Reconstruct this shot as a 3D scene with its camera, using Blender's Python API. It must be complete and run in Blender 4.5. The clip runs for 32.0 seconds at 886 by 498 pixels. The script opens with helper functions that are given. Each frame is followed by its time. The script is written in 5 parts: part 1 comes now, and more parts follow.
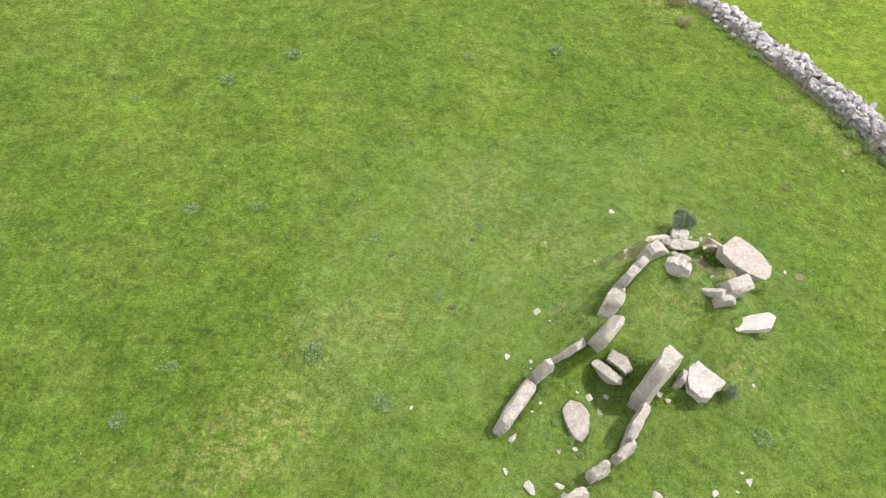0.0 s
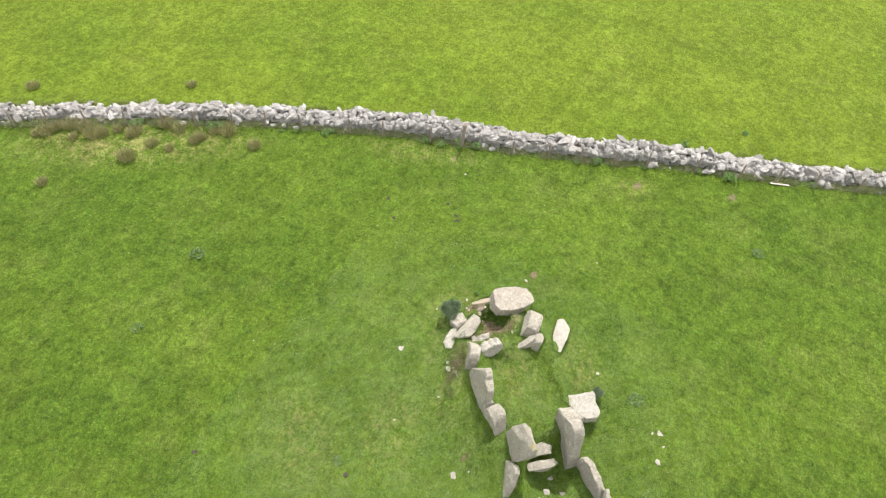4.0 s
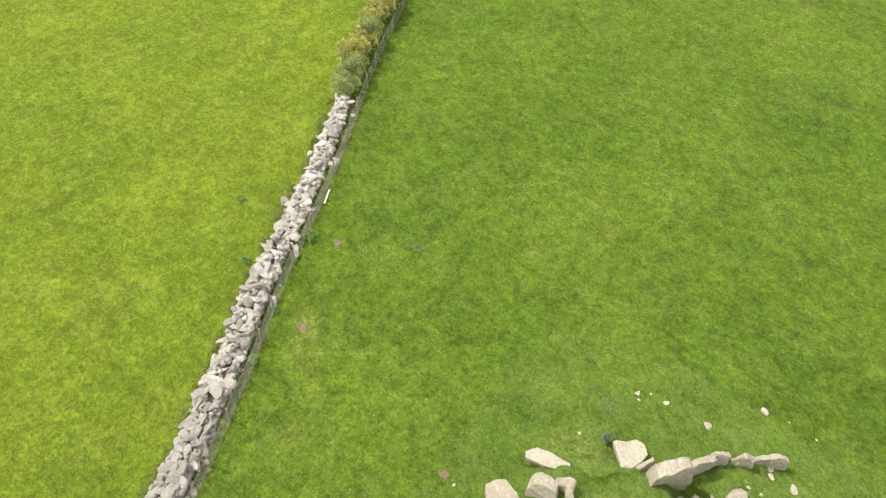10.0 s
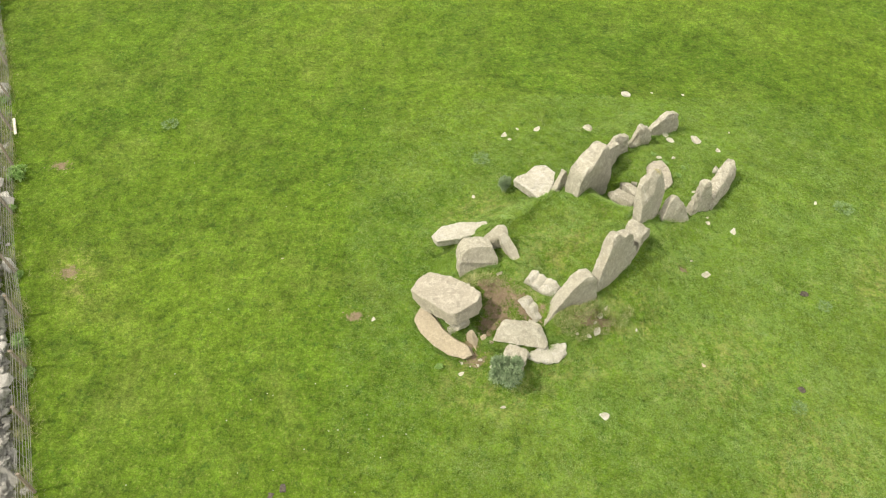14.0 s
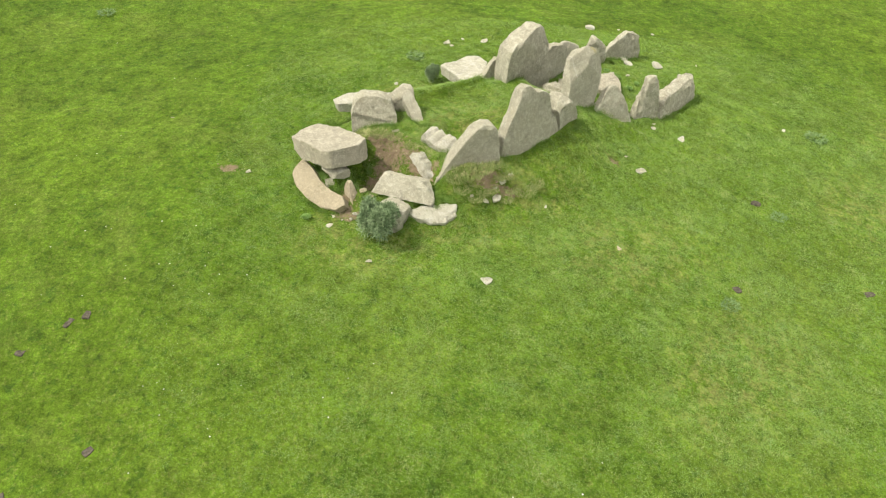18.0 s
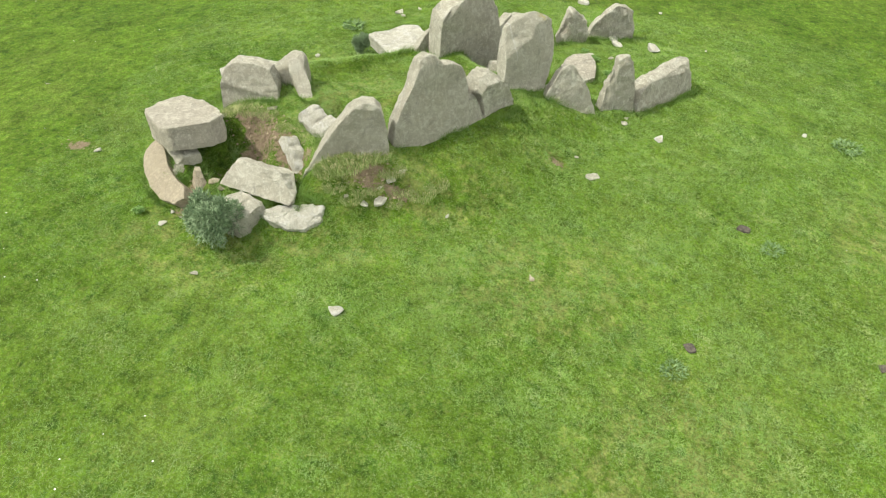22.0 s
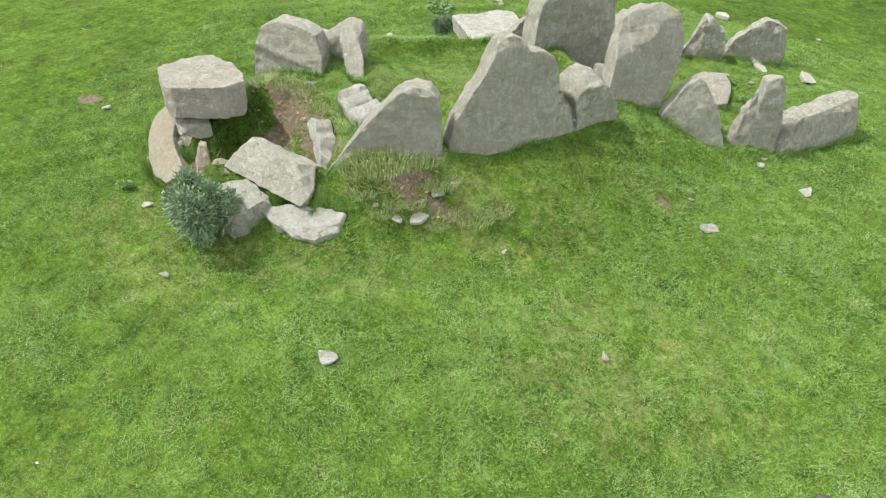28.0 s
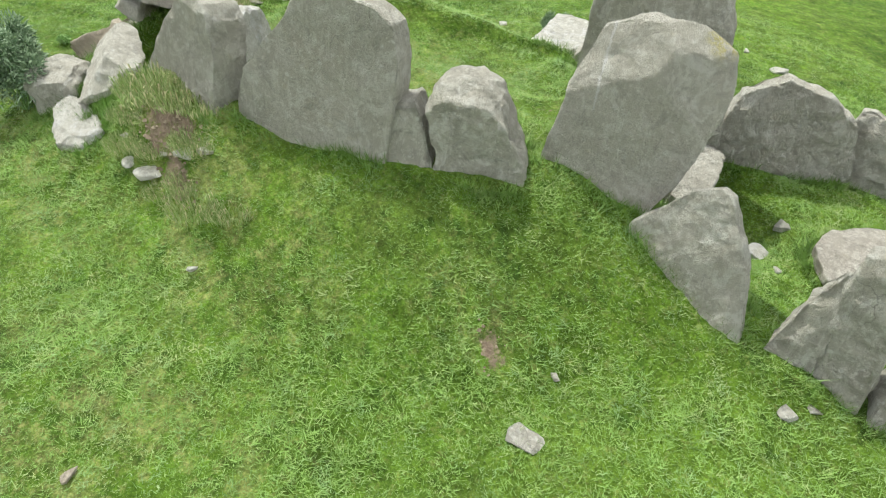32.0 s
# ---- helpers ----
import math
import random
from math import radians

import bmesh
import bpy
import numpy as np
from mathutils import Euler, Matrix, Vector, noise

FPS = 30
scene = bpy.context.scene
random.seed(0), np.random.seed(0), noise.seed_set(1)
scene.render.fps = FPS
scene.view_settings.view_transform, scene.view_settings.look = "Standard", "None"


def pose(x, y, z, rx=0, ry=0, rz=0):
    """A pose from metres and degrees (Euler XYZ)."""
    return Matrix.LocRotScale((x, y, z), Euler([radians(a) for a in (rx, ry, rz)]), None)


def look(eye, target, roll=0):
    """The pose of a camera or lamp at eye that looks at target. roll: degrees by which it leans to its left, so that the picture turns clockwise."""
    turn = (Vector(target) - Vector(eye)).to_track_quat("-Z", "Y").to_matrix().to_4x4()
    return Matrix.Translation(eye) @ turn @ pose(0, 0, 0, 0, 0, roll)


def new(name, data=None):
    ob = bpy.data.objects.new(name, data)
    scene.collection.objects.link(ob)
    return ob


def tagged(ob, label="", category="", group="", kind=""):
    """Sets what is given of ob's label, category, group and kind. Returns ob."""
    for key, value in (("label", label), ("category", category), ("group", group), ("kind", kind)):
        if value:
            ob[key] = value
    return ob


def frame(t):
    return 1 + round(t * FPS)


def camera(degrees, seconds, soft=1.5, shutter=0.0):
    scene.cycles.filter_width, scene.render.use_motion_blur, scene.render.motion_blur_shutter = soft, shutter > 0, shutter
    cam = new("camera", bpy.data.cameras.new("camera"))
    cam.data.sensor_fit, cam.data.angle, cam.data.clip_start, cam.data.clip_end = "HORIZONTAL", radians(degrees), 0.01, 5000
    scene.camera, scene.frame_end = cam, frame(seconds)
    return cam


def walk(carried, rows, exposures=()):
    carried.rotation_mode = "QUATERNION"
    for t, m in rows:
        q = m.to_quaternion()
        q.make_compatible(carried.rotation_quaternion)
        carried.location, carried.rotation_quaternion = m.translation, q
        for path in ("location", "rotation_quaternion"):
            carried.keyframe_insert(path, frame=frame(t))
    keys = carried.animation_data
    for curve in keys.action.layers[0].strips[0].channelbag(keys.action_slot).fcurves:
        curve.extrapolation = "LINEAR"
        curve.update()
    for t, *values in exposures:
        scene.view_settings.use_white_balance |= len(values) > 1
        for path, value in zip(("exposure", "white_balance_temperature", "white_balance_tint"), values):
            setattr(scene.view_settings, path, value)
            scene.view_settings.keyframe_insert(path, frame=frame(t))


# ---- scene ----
cam = camera(65.0, 32.0, soft=1.2)
# seconds, eye (metres), pitch, roll, yaw (degrees, Euler XYZ)
ROWS = [
    (0, -2.538, 1.753, 18.909, 37.48, -4.36, -4.28),
    (0.5, -2.937, 2.433, 19.564, 37.56, -4.21, -9.55),
    (1, -3.327, 3.137, 20.109, 37.73, -4.11, -14.49),
    (1.5, -3.834, 4.120, 20.614, 37.80, -4.29, -19.43),
    (2, -4.065, 5.155, 20.699, 38.76, -4.11, -25.26),
    (2.5, -4.547, 6.322, 21.189, 39.62, -3.96, -33.05),
    (3, -5.114, 7.581, 21.912, 40.03, -3.95, -42.08),
    (3.5, -5.838, 9.006, 22.617, 40.32, -3.71, -51.53),
    (4, -6.334, 10.382, 23.374, 40.29, -3.16, -60.98),
    (4.5, -6.535, 11.543, 23.992, 40.41, -1.93, -71.28),
    (5, -6.336, 12.795, 24.561, 40.12, -1.15, -80.99),
    (5.5, -5.505, 14.158, 25.050, 39.29, -1.06, -89.42),
    (6, -4.288, 15.523, 25.490, 38.34, -1.28, -96.40),
    (6.5, -2.930, 16.781, 25.911, 37.65, -1.45, -101.75),
    (7, -1.584, 17.949, 26.332, 37.24, -1.47, -106.24),
    (7.5, -0.018, 18.875, 26.678, 36.71, -1.37, -111.49),
    (8, 1.764, 19.783, 26.521, 36.52, -1.57, -114.68),
    (8.5, 3.554, 20.761, 26.621, 36.31, -1.66, -116.92),
    (9, 5.084, 21.646, 26.722, 36.33, -1.80, -122.15),
    (9.5, 6.749, 22.533, 26.203, 37.02, -2.30, -132.62),
    (10, 8.312, 23.442, 24.318, 39.11, -2.87, -145.91),
    (10.5, 9.282, 23.851, 22.482, 40.12, -2.09, -157.85),
    (11, 10.107, 24.349, 21.398, 39.85, -1.65, -166.24),
    (11.5, 10.533, 24.666, 20.070, 39.74, -1.04, -170.82),
    (12, 10.892, 24.835, 19.073, 39.24, -0.67, -174.15),
    (12.5, 11.113, 24.972, 18.064, 38.91, -0.50, -177.62),
    (13, 11.025, 24.999, 17.204, 38.66, -0.24, 179.93),
    (13.5, 10.690, 25.016, 16.349, 38.65, 0.07, 179.04),
    (14, 10.232, 25.184, 15.401, 38.96, 0.20, 179.67),
    (14.5, 9.717, 25.374, 14.536, 39.22, 0.14, -178.56),
    (15, 9.365, 25.513, 13.704, 39.81, -0.45, -177.11),
    (15.5, 9.201, 25.629, 12.937, 40.93, -1.64, -176.15),
    (16, 9.020, 25.840, 12.234, 42.44, -2.74, -175.47),
    (16.5, 8.619, 26.261, 11.594, 44.17, -3.05, -174.86),
    (17, 8.039, 26.827, 10.985, 45.97, -2.74, -174.23),
    (17.5, 7.367, 27.278, 10.347, 46.41, -2.48, -174.10),
    (18, 6.556, 27.548, 9.720, 46.98, -1.96, -174.01),
    (18.5, 5.843, 27.579, 9.234, 47.39, -1.55, -173.47),
    (19, 5.305, 27.442, 8.816, 47.65, -1.30, -172.55),
    (19.5, 4.950, 27.232, 8.403, 47.92, -1.41, -171.16),
    (20, 4.708, 26.897, 8.094, 47.67, -1.74, -169.34),
    (20.5, 4.464, 26.476, 7.799, 47.54, -1.77, -168.12),
    (21, 4.202, 25.871, 7.594, 47.25, -1.61, -167.70),
    (21.5, 3.831, 25.043, 7.588, 46.60, -1.26, -167.33),
    (22, 3.423, 24.177, 7.588, 46.80, -0.80, -167.22),
    (22.5, 3.190, 23.342, 7.952, 46.52, -0.55, -166.42),
    (23, 3.515, 22.832, 8.900, 45.41, -1.43, -165.15),
    (23.5, 4.018, 22.869, 9.579, 46.04, -2.51, -161.89),
    (24, 4.639, 23.299, 10.152, 46.04, -3.72, -157.28),
    (24.5, 5.108, 23.859, 10.295, 45.70, -4.67, -154.07),
    (25, 5.420, 24.296, 10.102, 45.53, -5.38, -152.07),
    (25.5, 5.474, 24.477, 9.412, 45.67, -5.69, -151.98),
    (26, 5.360, 24.387, 8.495, 46.07, -5.68, -153.04),
    (26.5, 5.163, 24.010, 7.618, 46.68, -5.44, -154.47),
    (27, 4.955, 23.485, 6.851, 47.38, -5.13, -155.83),
    (27.5, 4.446, 22.714, 6.281, 47.78, -4.24, -156.71),
    (28, 3.575, 21.808, 5.834, 47.91, -2.85, -156.13),
    (28.5, 2.644, 21.013, 5.432, 48.06, -1.84, -153.61),
    (29, 1.630, 20.255, 4.999, 48.81, -0.88, -148.81),
    (29.5, 0.742, 19.415, 4.614, 49.54, -0.32, -143.02),
    (30, 0.051, 18.427, 4.309, 50.47, -0.13, -136.12),
    (30.5, -0.232, 17.549, 4.146, 51.36, -1.03, -128.80),
    (31, -0.122, 16.759, 4.167, 51.18, -2.07, -121.43),
    (31.5, 0.250, 16.101, 4.165, 50.11, -3.59, -115.34),
    (32, 0.581, 15.397, 3.900, 50.04, -3.08, -112.20),
]
walk(cam, [(t, pose(x, y, z, rx, ry, rz)) for t, x, y, z, rx, ry, rz in ROWS],
     exposures=[(0.0, 1.02, 6050, 20), (4.0, 0.88, 6300, 14), (9.0, 0.84, 6750, 10), (12.5, 0.9, 7000, 8), (19.0, 0.93, 6950, 2), (22.0, 1.0, 6450, 2), (24.0, 0.98, 6250, 3), (27.0, 0.84, 6000, 5), (28.5, 1.06, 5950, 6), (32.0, 1.15, 5900, 6)])

# ---------------------------------------------------------------- light
SUN_DIR = Vector((0.577, 0.105, 0.81)).normalized()      # from the ground to the sun
world = bpy.data.worlds.new("sky")
scene.world = world
world.use_nodes = True
wn = world.node_tree.nodes
sky = wn.new("ShaderNodeTexSky")
sky.sky_type = "NISHITA"
sky.sun_disc = False
sky.sun_elevation = math.asin(SUN_DIR.z)
sky.sun_rotation = math.atan2(SUN_DIR.x, SUN_DIR.y)
sky.air_density, sky.dust_density, sky.ozone_density = 1.0, 3.0, 0.3
veil = wn.new("ShaderNodeMix")       # thin high cloud over the whole sky
veil.data_type, veil.blend_type = "RGBA", "ADD"
veil.inputs["Factor"].default_value = 1.0
veil.inputs[7].default_value = (12.0, 10.9, 9.3, 1.0)
world.node_tree.links.new(sky.outputs[0], veil.inputs[6])
world.node_tree.links.new(veil.outputs[2], wn["Background"].inputs[0])
wn["Background"].inputs[1].default_value = 0.05
sun_data = bpy.data.lights.new("sun", "SUN")
sun_data.energy, sun_data.angle, sun_data.color = 2.35, radians(1.0), (1.0, 0.92, 0.8)
sun = new("sun", sun_data)
sun.matrix_world = look(SUN_DIR * 60, (0, 0, 0))

# ---------------------------------------------------------------- materials


class Mat:
    """A small builder for node materials."""

    def __init__(self, name, rough=0.9, spec=0.3):
        self.m = bpy.data.materials.new(name)
        self.m.use_nodes = True
        self.n, self.l = self.m.node_tree.nodes, self.m.node_tree.links
        self.b = self.n["Principled BSDF"]
        self.b.inputs["Roughness"].default_value = rough
        self.b.inputs["Specular IOR Level"].default_value = spec
        self.geo = self.n.new("ShaderNodeNewGeometry")
        self.info = self.n.new("ShaderNodeObjectInfo")
        self.co = self.n.new("ShaderNodeTexCoord")

    def put(self, socket, value):
        if isinstance(value, bpy.types.NodeSocket):
            self.l.new(value, socket)
        elif isinstance(value, tuple) and len(value) == 3:
            socket.default_value = (*value, 1.0) if socket.type == "RGBA" else value
        else:
            socket.default_value = value

    def noise(self, scale, detail=4.0, rough=0.55, where=None, distort=0.0):
        x = self.n.new("ShaderNodeTexNoise")
        x.inputs["Scale"].default_value, x.inputs["Detail"].default_value = scale, detail
        x.inputs["Roughness"].default_value, x.inputs["Distortion"].default_value = rough, distort
        self.l.new(where or self.geo.outputs["Position"], x.inputs["Vector"])
        return x.outputs["Fac"]

    def voronoi(self, scale, feature="F1", where=None):
        x = self.n.new("ShaderNodeTexVoronoi")
        x.feature = feature
        x.inputs["Scale"].default_value = scale
        self.l.new(where or self.geo.outputs["Position"], x.inputs["Vector"])
        return x.outputs["Distance"]

    def stretch(self, v, source=None):
        x = self.n.new("ShaderNodeMapping")
        x.inputs["Scale"].default_value = v
        self.l.new(source or self.geo.outputs["Position"], x.inputs["Vector"])
        return x.outputs["Vector"]

    def bend(self, source, amount):
        """A position pushed about by noise."""
        n = self.n.new("ShaderNodeTexNoise")
        n.inputs["Scale"].default_value, n.inputs["Detail"].default_value = 2.5, 5.0
        self.l.new(source, n.inputs["Vector"])
        v = self.n.new("ShaderNodeVectorMath")
        v.operation = "MULTIPLY_ADD"
        self.l.new(n.outputs["Color"], v.inputs[0])
        v.inputs[1].default_value = (amount, amount, amount)
        self.l.new(source, v.inputs[2])
        return v.outputs[0]

    def ramp(self, fac, lo, hi, a=0.0, b=1.0):
        x = self.n.new("ShaderNodeMapRange")
        x.interpolation_type = "SMOOTHSTEP"
        for s, v in zip(("Value", "From Min", "From Max", "To Min", "To Max"), (fac, lo, hi, a, b)):
            self.put(x.inputs[s], v)
        return x.outputs["Result"]

    def mix(self, fac, a, b, mode="MIX"):
        x = self.n.new("ShaderNodeMix")
        x.data_type, x.blend_type = "RGBA", mode
        self.put(x.inputs["Factor"], fac)
        self.put(x.inputs[6], a)
        self.put(x.inputs[7], b)
        return x.outputs[2]

    def math(self, op, a, b=0.0):
        x = self.n.new("ShaderNodeMath")
        x.operation = op
        self.put(x.inputs[0], a)
        self.put(x.inputs[1], b)
        return x.outputs[0]

    def attr(self, name):
        x = self.n.new("ShaderNodeAttribute")
        x.attribute_name = name
        return x.outputs["Fac"]

    def done(self, colour, height=None, strength=0.4, distance=0.02):
        self.put(self.b.inputs["Base Color"], colour)
        if height is not None:
            x = self.n.new("ShaderNodeBump")
            x.inputs["Strength"].default_value, x.inputs["Distance"].default_value = strength, distance
            self.put(x.inputs["Height"], height)
            self.l.new(x.outputs[0], self.b.inputs["Normal"])
        return self.m


def turf(name, dark, mid, light, dry, amount):
    """Pasture: greens at several scales, tufts, dry straw and bare soil where the attributes say so."""
    k = Mat(name, 0.95, 0.12)
    c = k.mix(k.ramp(k.noise(0.11, 4.0, 0.6), 0.3, 0.7), mid, light)
    c = k.mix(k.ramp(k.noise(0.4, 6.0, 0.65, distort=0.8), 0.46, 0.76, 0.0, 0.5), c, dry)
    c = k.mix(k.ramp(k.noise(0.6, 5.0, 0.62, distort=0.8), 0.52, 0.74, 0.0, amount * 0.55), c, dark)
    c = k.mix(k.ramp(k.noise(2.2, 5.0, 0.65, distort=0.5), 0.46, 0.7, 0.0, 0.7), c, light)
    c = k.mix(k.ramp(k.noise(4.5, 5.0, 0.65, distort=0.5), 0.5, 0.7, 0.0, amount * 0.8), c, dark)
    c = k.mix(k.ramp(k.noise(12.0, 4.0, 0.75), 0.52, 0.66, 0.0, 0.75), c, dry)
    straw = k.mix(k.noise(40.0, 4.0, 0.7), (0.25, 0.25, 0.08), (0.44, 0.42, 0.18))
    c = k.mix(k.math("MULTIPLY", k.attr("dry"), k.ramp(k.noise(3.0, 6.0, 0.8), 0.42, 0.66)), c, straw)
    for scale, low, high in ((0.35, 0.9, 1.1), (1.3, 0.84, 1.16), (3.2, 0.82, 1.18), (7.0, 0.8, 1.2), (22.0, 0.78, 1.22), (70.0, 0.8, 1.2)):
        c = k.mix(1.0, c, k.ramp(k.noise(scale, 4.0, 0.7), 0.32, 0.68, low, high), "MULTIPLY")
    soil = k.mix(k.noise(14.0, 6.0, 0.7), (0.165, 0.12, 0.084), (0.37, 0.295, 0.215))
    edge = k.math("ADD", k.attr("bare"), k.math("MULTIPLY", k.math("SUBTRACT", k.noise(5.0, 6.0, 0.8), 0.5), 2.2))
    c = k.mix(k.ramp(edge, 0.5, 0.85), c, soil)
    lie = k.stretch((1.0, 1.6, 1.0))
    h = k.math("ADD", k.noise(30.0, 5.0, 0.75), k.math("MULTIPLY", k.noise(7.0, 5.0, 0.7), 2.4))
    h = k.math("ADD", h, k.math("MULTIPLY", k.noise(1.8, 4.0, 0.65, lie), 2.5))
    return k.done(c, h, 0.85, 0.1)


M_TURF = turf("pasture", (0.040, 0.097, 0.016), (0.083, 0.163, 0.015), (0.121, 0.207, 0.020), (0.184, 0.235, 0.054), 0.8)
M_TURF2 = turf("far_pasture", (0.081, 0.144, 0.012), (0.136, 0.223, 0.019), (0.178, 0.263, 0.024), (0.203, 0.259, 0.048), 0.5)


def blade_mat(name, a, b, c, cool):
    k = Mat(name, 0.6, 0.25)
    col = k.mix(k.geo.outputs["Random Per Island"], a, b)
    col = k.mix(k.ramp(k.noise(4.0, 5.0, 0.65, distort=0.8), 0.48, 0.64, 0.0, 0.8), col, tuple(v * 0.72 for v in a))
    deep = tuple(v * 0.72 for v in a)
    col = k.mix(k.ramp(k.noise(1.5, 4.0, 0.65), 0.5, 0.66, 0.0, 0.55), col, deep)
    col = k.mix(k.ramp(k.noise(2.6, 5.0, 0.7, distort=0.6), 0.5, 0.68, 0.0, 0.65), col, c)
    col = k.mix(k.ramp(k.noise(3.6, 5.0, 0.7, distort=0.5), 0.52, 0.64, 0.0, 0.6), col, cool)
    col = k.mix(k.ramp(k.noise(15.0, 3.0, 0.7), 0.54, 0.66, 0.0, 0.4), col, c)
    col = k.mix(k.ramp(k.geo.outputs["Random Per Island"], 0.92, 0.95, 0.0, 0.22), col, c)
    return k.done(col)


M_BLADE = blade_mat("grass_blade", (0.174, 0.300, 0.060), (0.208, 0.344, 0.073), (0.336, 0.402, 0.165), (0.196, 0.318, 0.120))


def stone_mat(name, base, pale, dark, warm=(0.44, 0.37, 0.26), lichen=0.5, warmth=0.4, marks=False, island=0.3):
    """Weathered schist and granite: mottling, pale lichen crusts, dark weather stains, whitened edges, shade painted
    into creases, pitted relief.
    """
    k = Mat(name, 0.92, 0.2)
    tilt = k.stretch((1.0, 1.0, 1.4))
    c = k.mix(k.ramp(k.noise(2.6, 6.0, 0.65), 0.35, 0.68), base, dark)
    c = k.mix(k.ramp(k.noise(1.3, 4.0, 0.6, tilt), 0.5, 0.75, 0.0, warmth), c, warm)
    c = k.mix(k.ramp(k.noise(6.0, 6.0, 0.72), 0.5, 0.62, 0.0, lichen), c, pale)
    c = k.mix(k.ramp(k.noise(34.0, 5.0, 0.75), 0.42, 0.62, 0.0, 0.55), c, dark)
    c = k.mix(k.ramp(k.noise(17.0, 5.0, 0.75), 0.54, 0.62, 0.0, 0.8), c, pale)
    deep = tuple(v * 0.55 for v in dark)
    c = k.mix(k.ramp(k.noise(9.0, 7.0, 0.8, distort=0.6), 0.54, 0.6, 0.0, 0.7), c, pale)
    c = k.mix(k.ramp(k.noise(12.0, 7.0, 0.82, distort=0.8), 0.55, 0.66, 0.0, 0.65), c, deep)
    c = k.mix(k.ramp(k.noise(26.0, 6.0, 0.8), 0.57, 0.67, 0.0, 0.5), c, deep)
    spots = k.math("MULTIPLY", k.ramp(k.voronoi(11.0, "F1", k.bend(k.geo.outputs["Position"], 0.12)), 0.16, 0.3, 0.85, 0.0), k.ramp(k.noise(3.1, 4.0, 0.7), 0.46, 0.6))
    c = k.mix(spots, c, tuple(min(0.8, v * 1.12) for v in pale))
    bed = k.stretch((1.2, 1.2, 7.0))
    c = k.mix(k.ramp(k.noise(3.2, 6.0, 0.75, bed), 0.56, 0.68, 0.0, 0.4), c, deep)
    streak = k.stretch((5.0, 5.0, 0.7))
    c = k.mix(k.ramp(k.noise(3.0, 6.0, 0.75, streak), 0.54, 0.62, 0.0, 0.6), c, pale)
    c = k.mix(k.ramp(k.noise(4.2, 5.0, 0.7, streak), 0.56, 0.68, 0.0, 0.5), c, dark)
    crack = k.voronoi(2.1, "DISTANCE_TO_EDGE", k.bend(k.geo.outputs["Position"], 0.35))
    c = k.mix(k.math("MULTIPLY", k.ramp(crack, 0.002, 0.01, 0.6, 0.0), k.ramp(k.noise(1.7, 3.0, 0.6), 0.52, 0.6)), c, deep)
    c = k.mix(k.ramp(k.noise(4.0, 3.0, 0.6), 0.66, 0.72, 0.0, 0.35 * warmth), c, (0.5, 0.42, 0.12))
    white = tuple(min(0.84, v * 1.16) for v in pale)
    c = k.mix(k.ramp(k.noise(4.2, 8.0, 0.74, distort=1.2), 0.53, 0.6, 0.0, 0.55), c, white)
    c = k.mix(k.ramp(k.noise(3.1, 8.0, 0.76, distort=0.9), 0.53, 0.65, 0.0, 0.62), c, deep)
    # convex edges whitened by pointiness
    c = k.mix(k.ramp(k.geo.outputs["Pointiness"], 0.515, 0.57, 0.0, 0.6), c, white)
    # crease shade put into the colour: concave places go dark
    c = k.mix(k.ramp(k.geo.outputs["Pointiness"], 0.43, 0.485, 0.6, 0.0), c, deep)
    c = k.mix(k.math("MULTIPLY", k.info.outputs["Random"], 0.3), c, pale)
    c = k.mix(k.math("MULTIPLY", k.geo.outputs["Random Per Island"], island), c, dark)
    h = k.math("ADD", k.math("MULTIPLY", k.noise(36.0, 6.0, 0.8), 1.5), k.math("MULTIPLY", k.noise(9.0, 8.0, 0.8), 1.5))
    if marks:
        at = k.n.new("ShaderNodeSeparateXYZ")
        k.l.new(k.co.outputs["Object"], at.inputs[0])
        wob = k.math("MULTIPLY", k.math("SUBTRACT", k.noise(5.0, 4.0, 0.7), 0.5), 0.1)
        off = k.math("ABSOLUTE", k.math("SUBTRACT", k.math("ADD", at.outputs[0], wob), 0.36))
        run = k.math("MULTIPLY", k.ramp(off, 0.004, 0.014, 0.8, 0.0), k.ramp(k.math("ADD", at.outputs[2], k.noise(7.0)), 1.0, 1.2))
        c = k.mix(run, c, (0.72, 0.71, 0.67))
        d = k.math("ADD", k.math("POWER", k.math("SUBTRACT", at.outputs[0], 1.2), 2.0), k.math("POWER", k.math("SUBTRACT", at.outputs[2], 1.38), 2.0))
        spot = k.math("MULTIPLY", k.ramp(d, 0.01, 0.05, 1.0, 0.0), k.ramp(k.noise(14.0, 5.0, 0.75), 0.44, 0.56, 0.0, 0.75))
        c = k.mix(spot, c, (0.52, 0.47, 0.14))
    return k.done(c, h, 1.0, 0.045)


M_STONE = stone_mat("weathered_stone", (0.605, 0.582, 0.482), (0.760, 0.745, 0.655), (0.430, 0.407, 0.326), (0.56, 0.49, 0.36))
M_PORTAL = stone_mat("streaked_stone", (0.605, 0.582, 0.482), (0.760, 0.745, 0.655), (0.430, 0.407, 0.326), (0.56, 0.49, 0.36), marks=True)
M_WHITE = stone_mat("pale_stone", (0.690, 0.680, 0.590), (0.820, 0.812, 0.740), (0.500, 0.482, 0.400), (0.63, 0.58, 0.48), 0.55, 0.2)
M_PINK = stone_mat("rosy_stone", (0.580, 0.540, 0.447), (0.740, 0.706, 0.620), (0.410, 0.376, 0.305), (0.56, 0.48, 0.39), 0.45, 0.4)
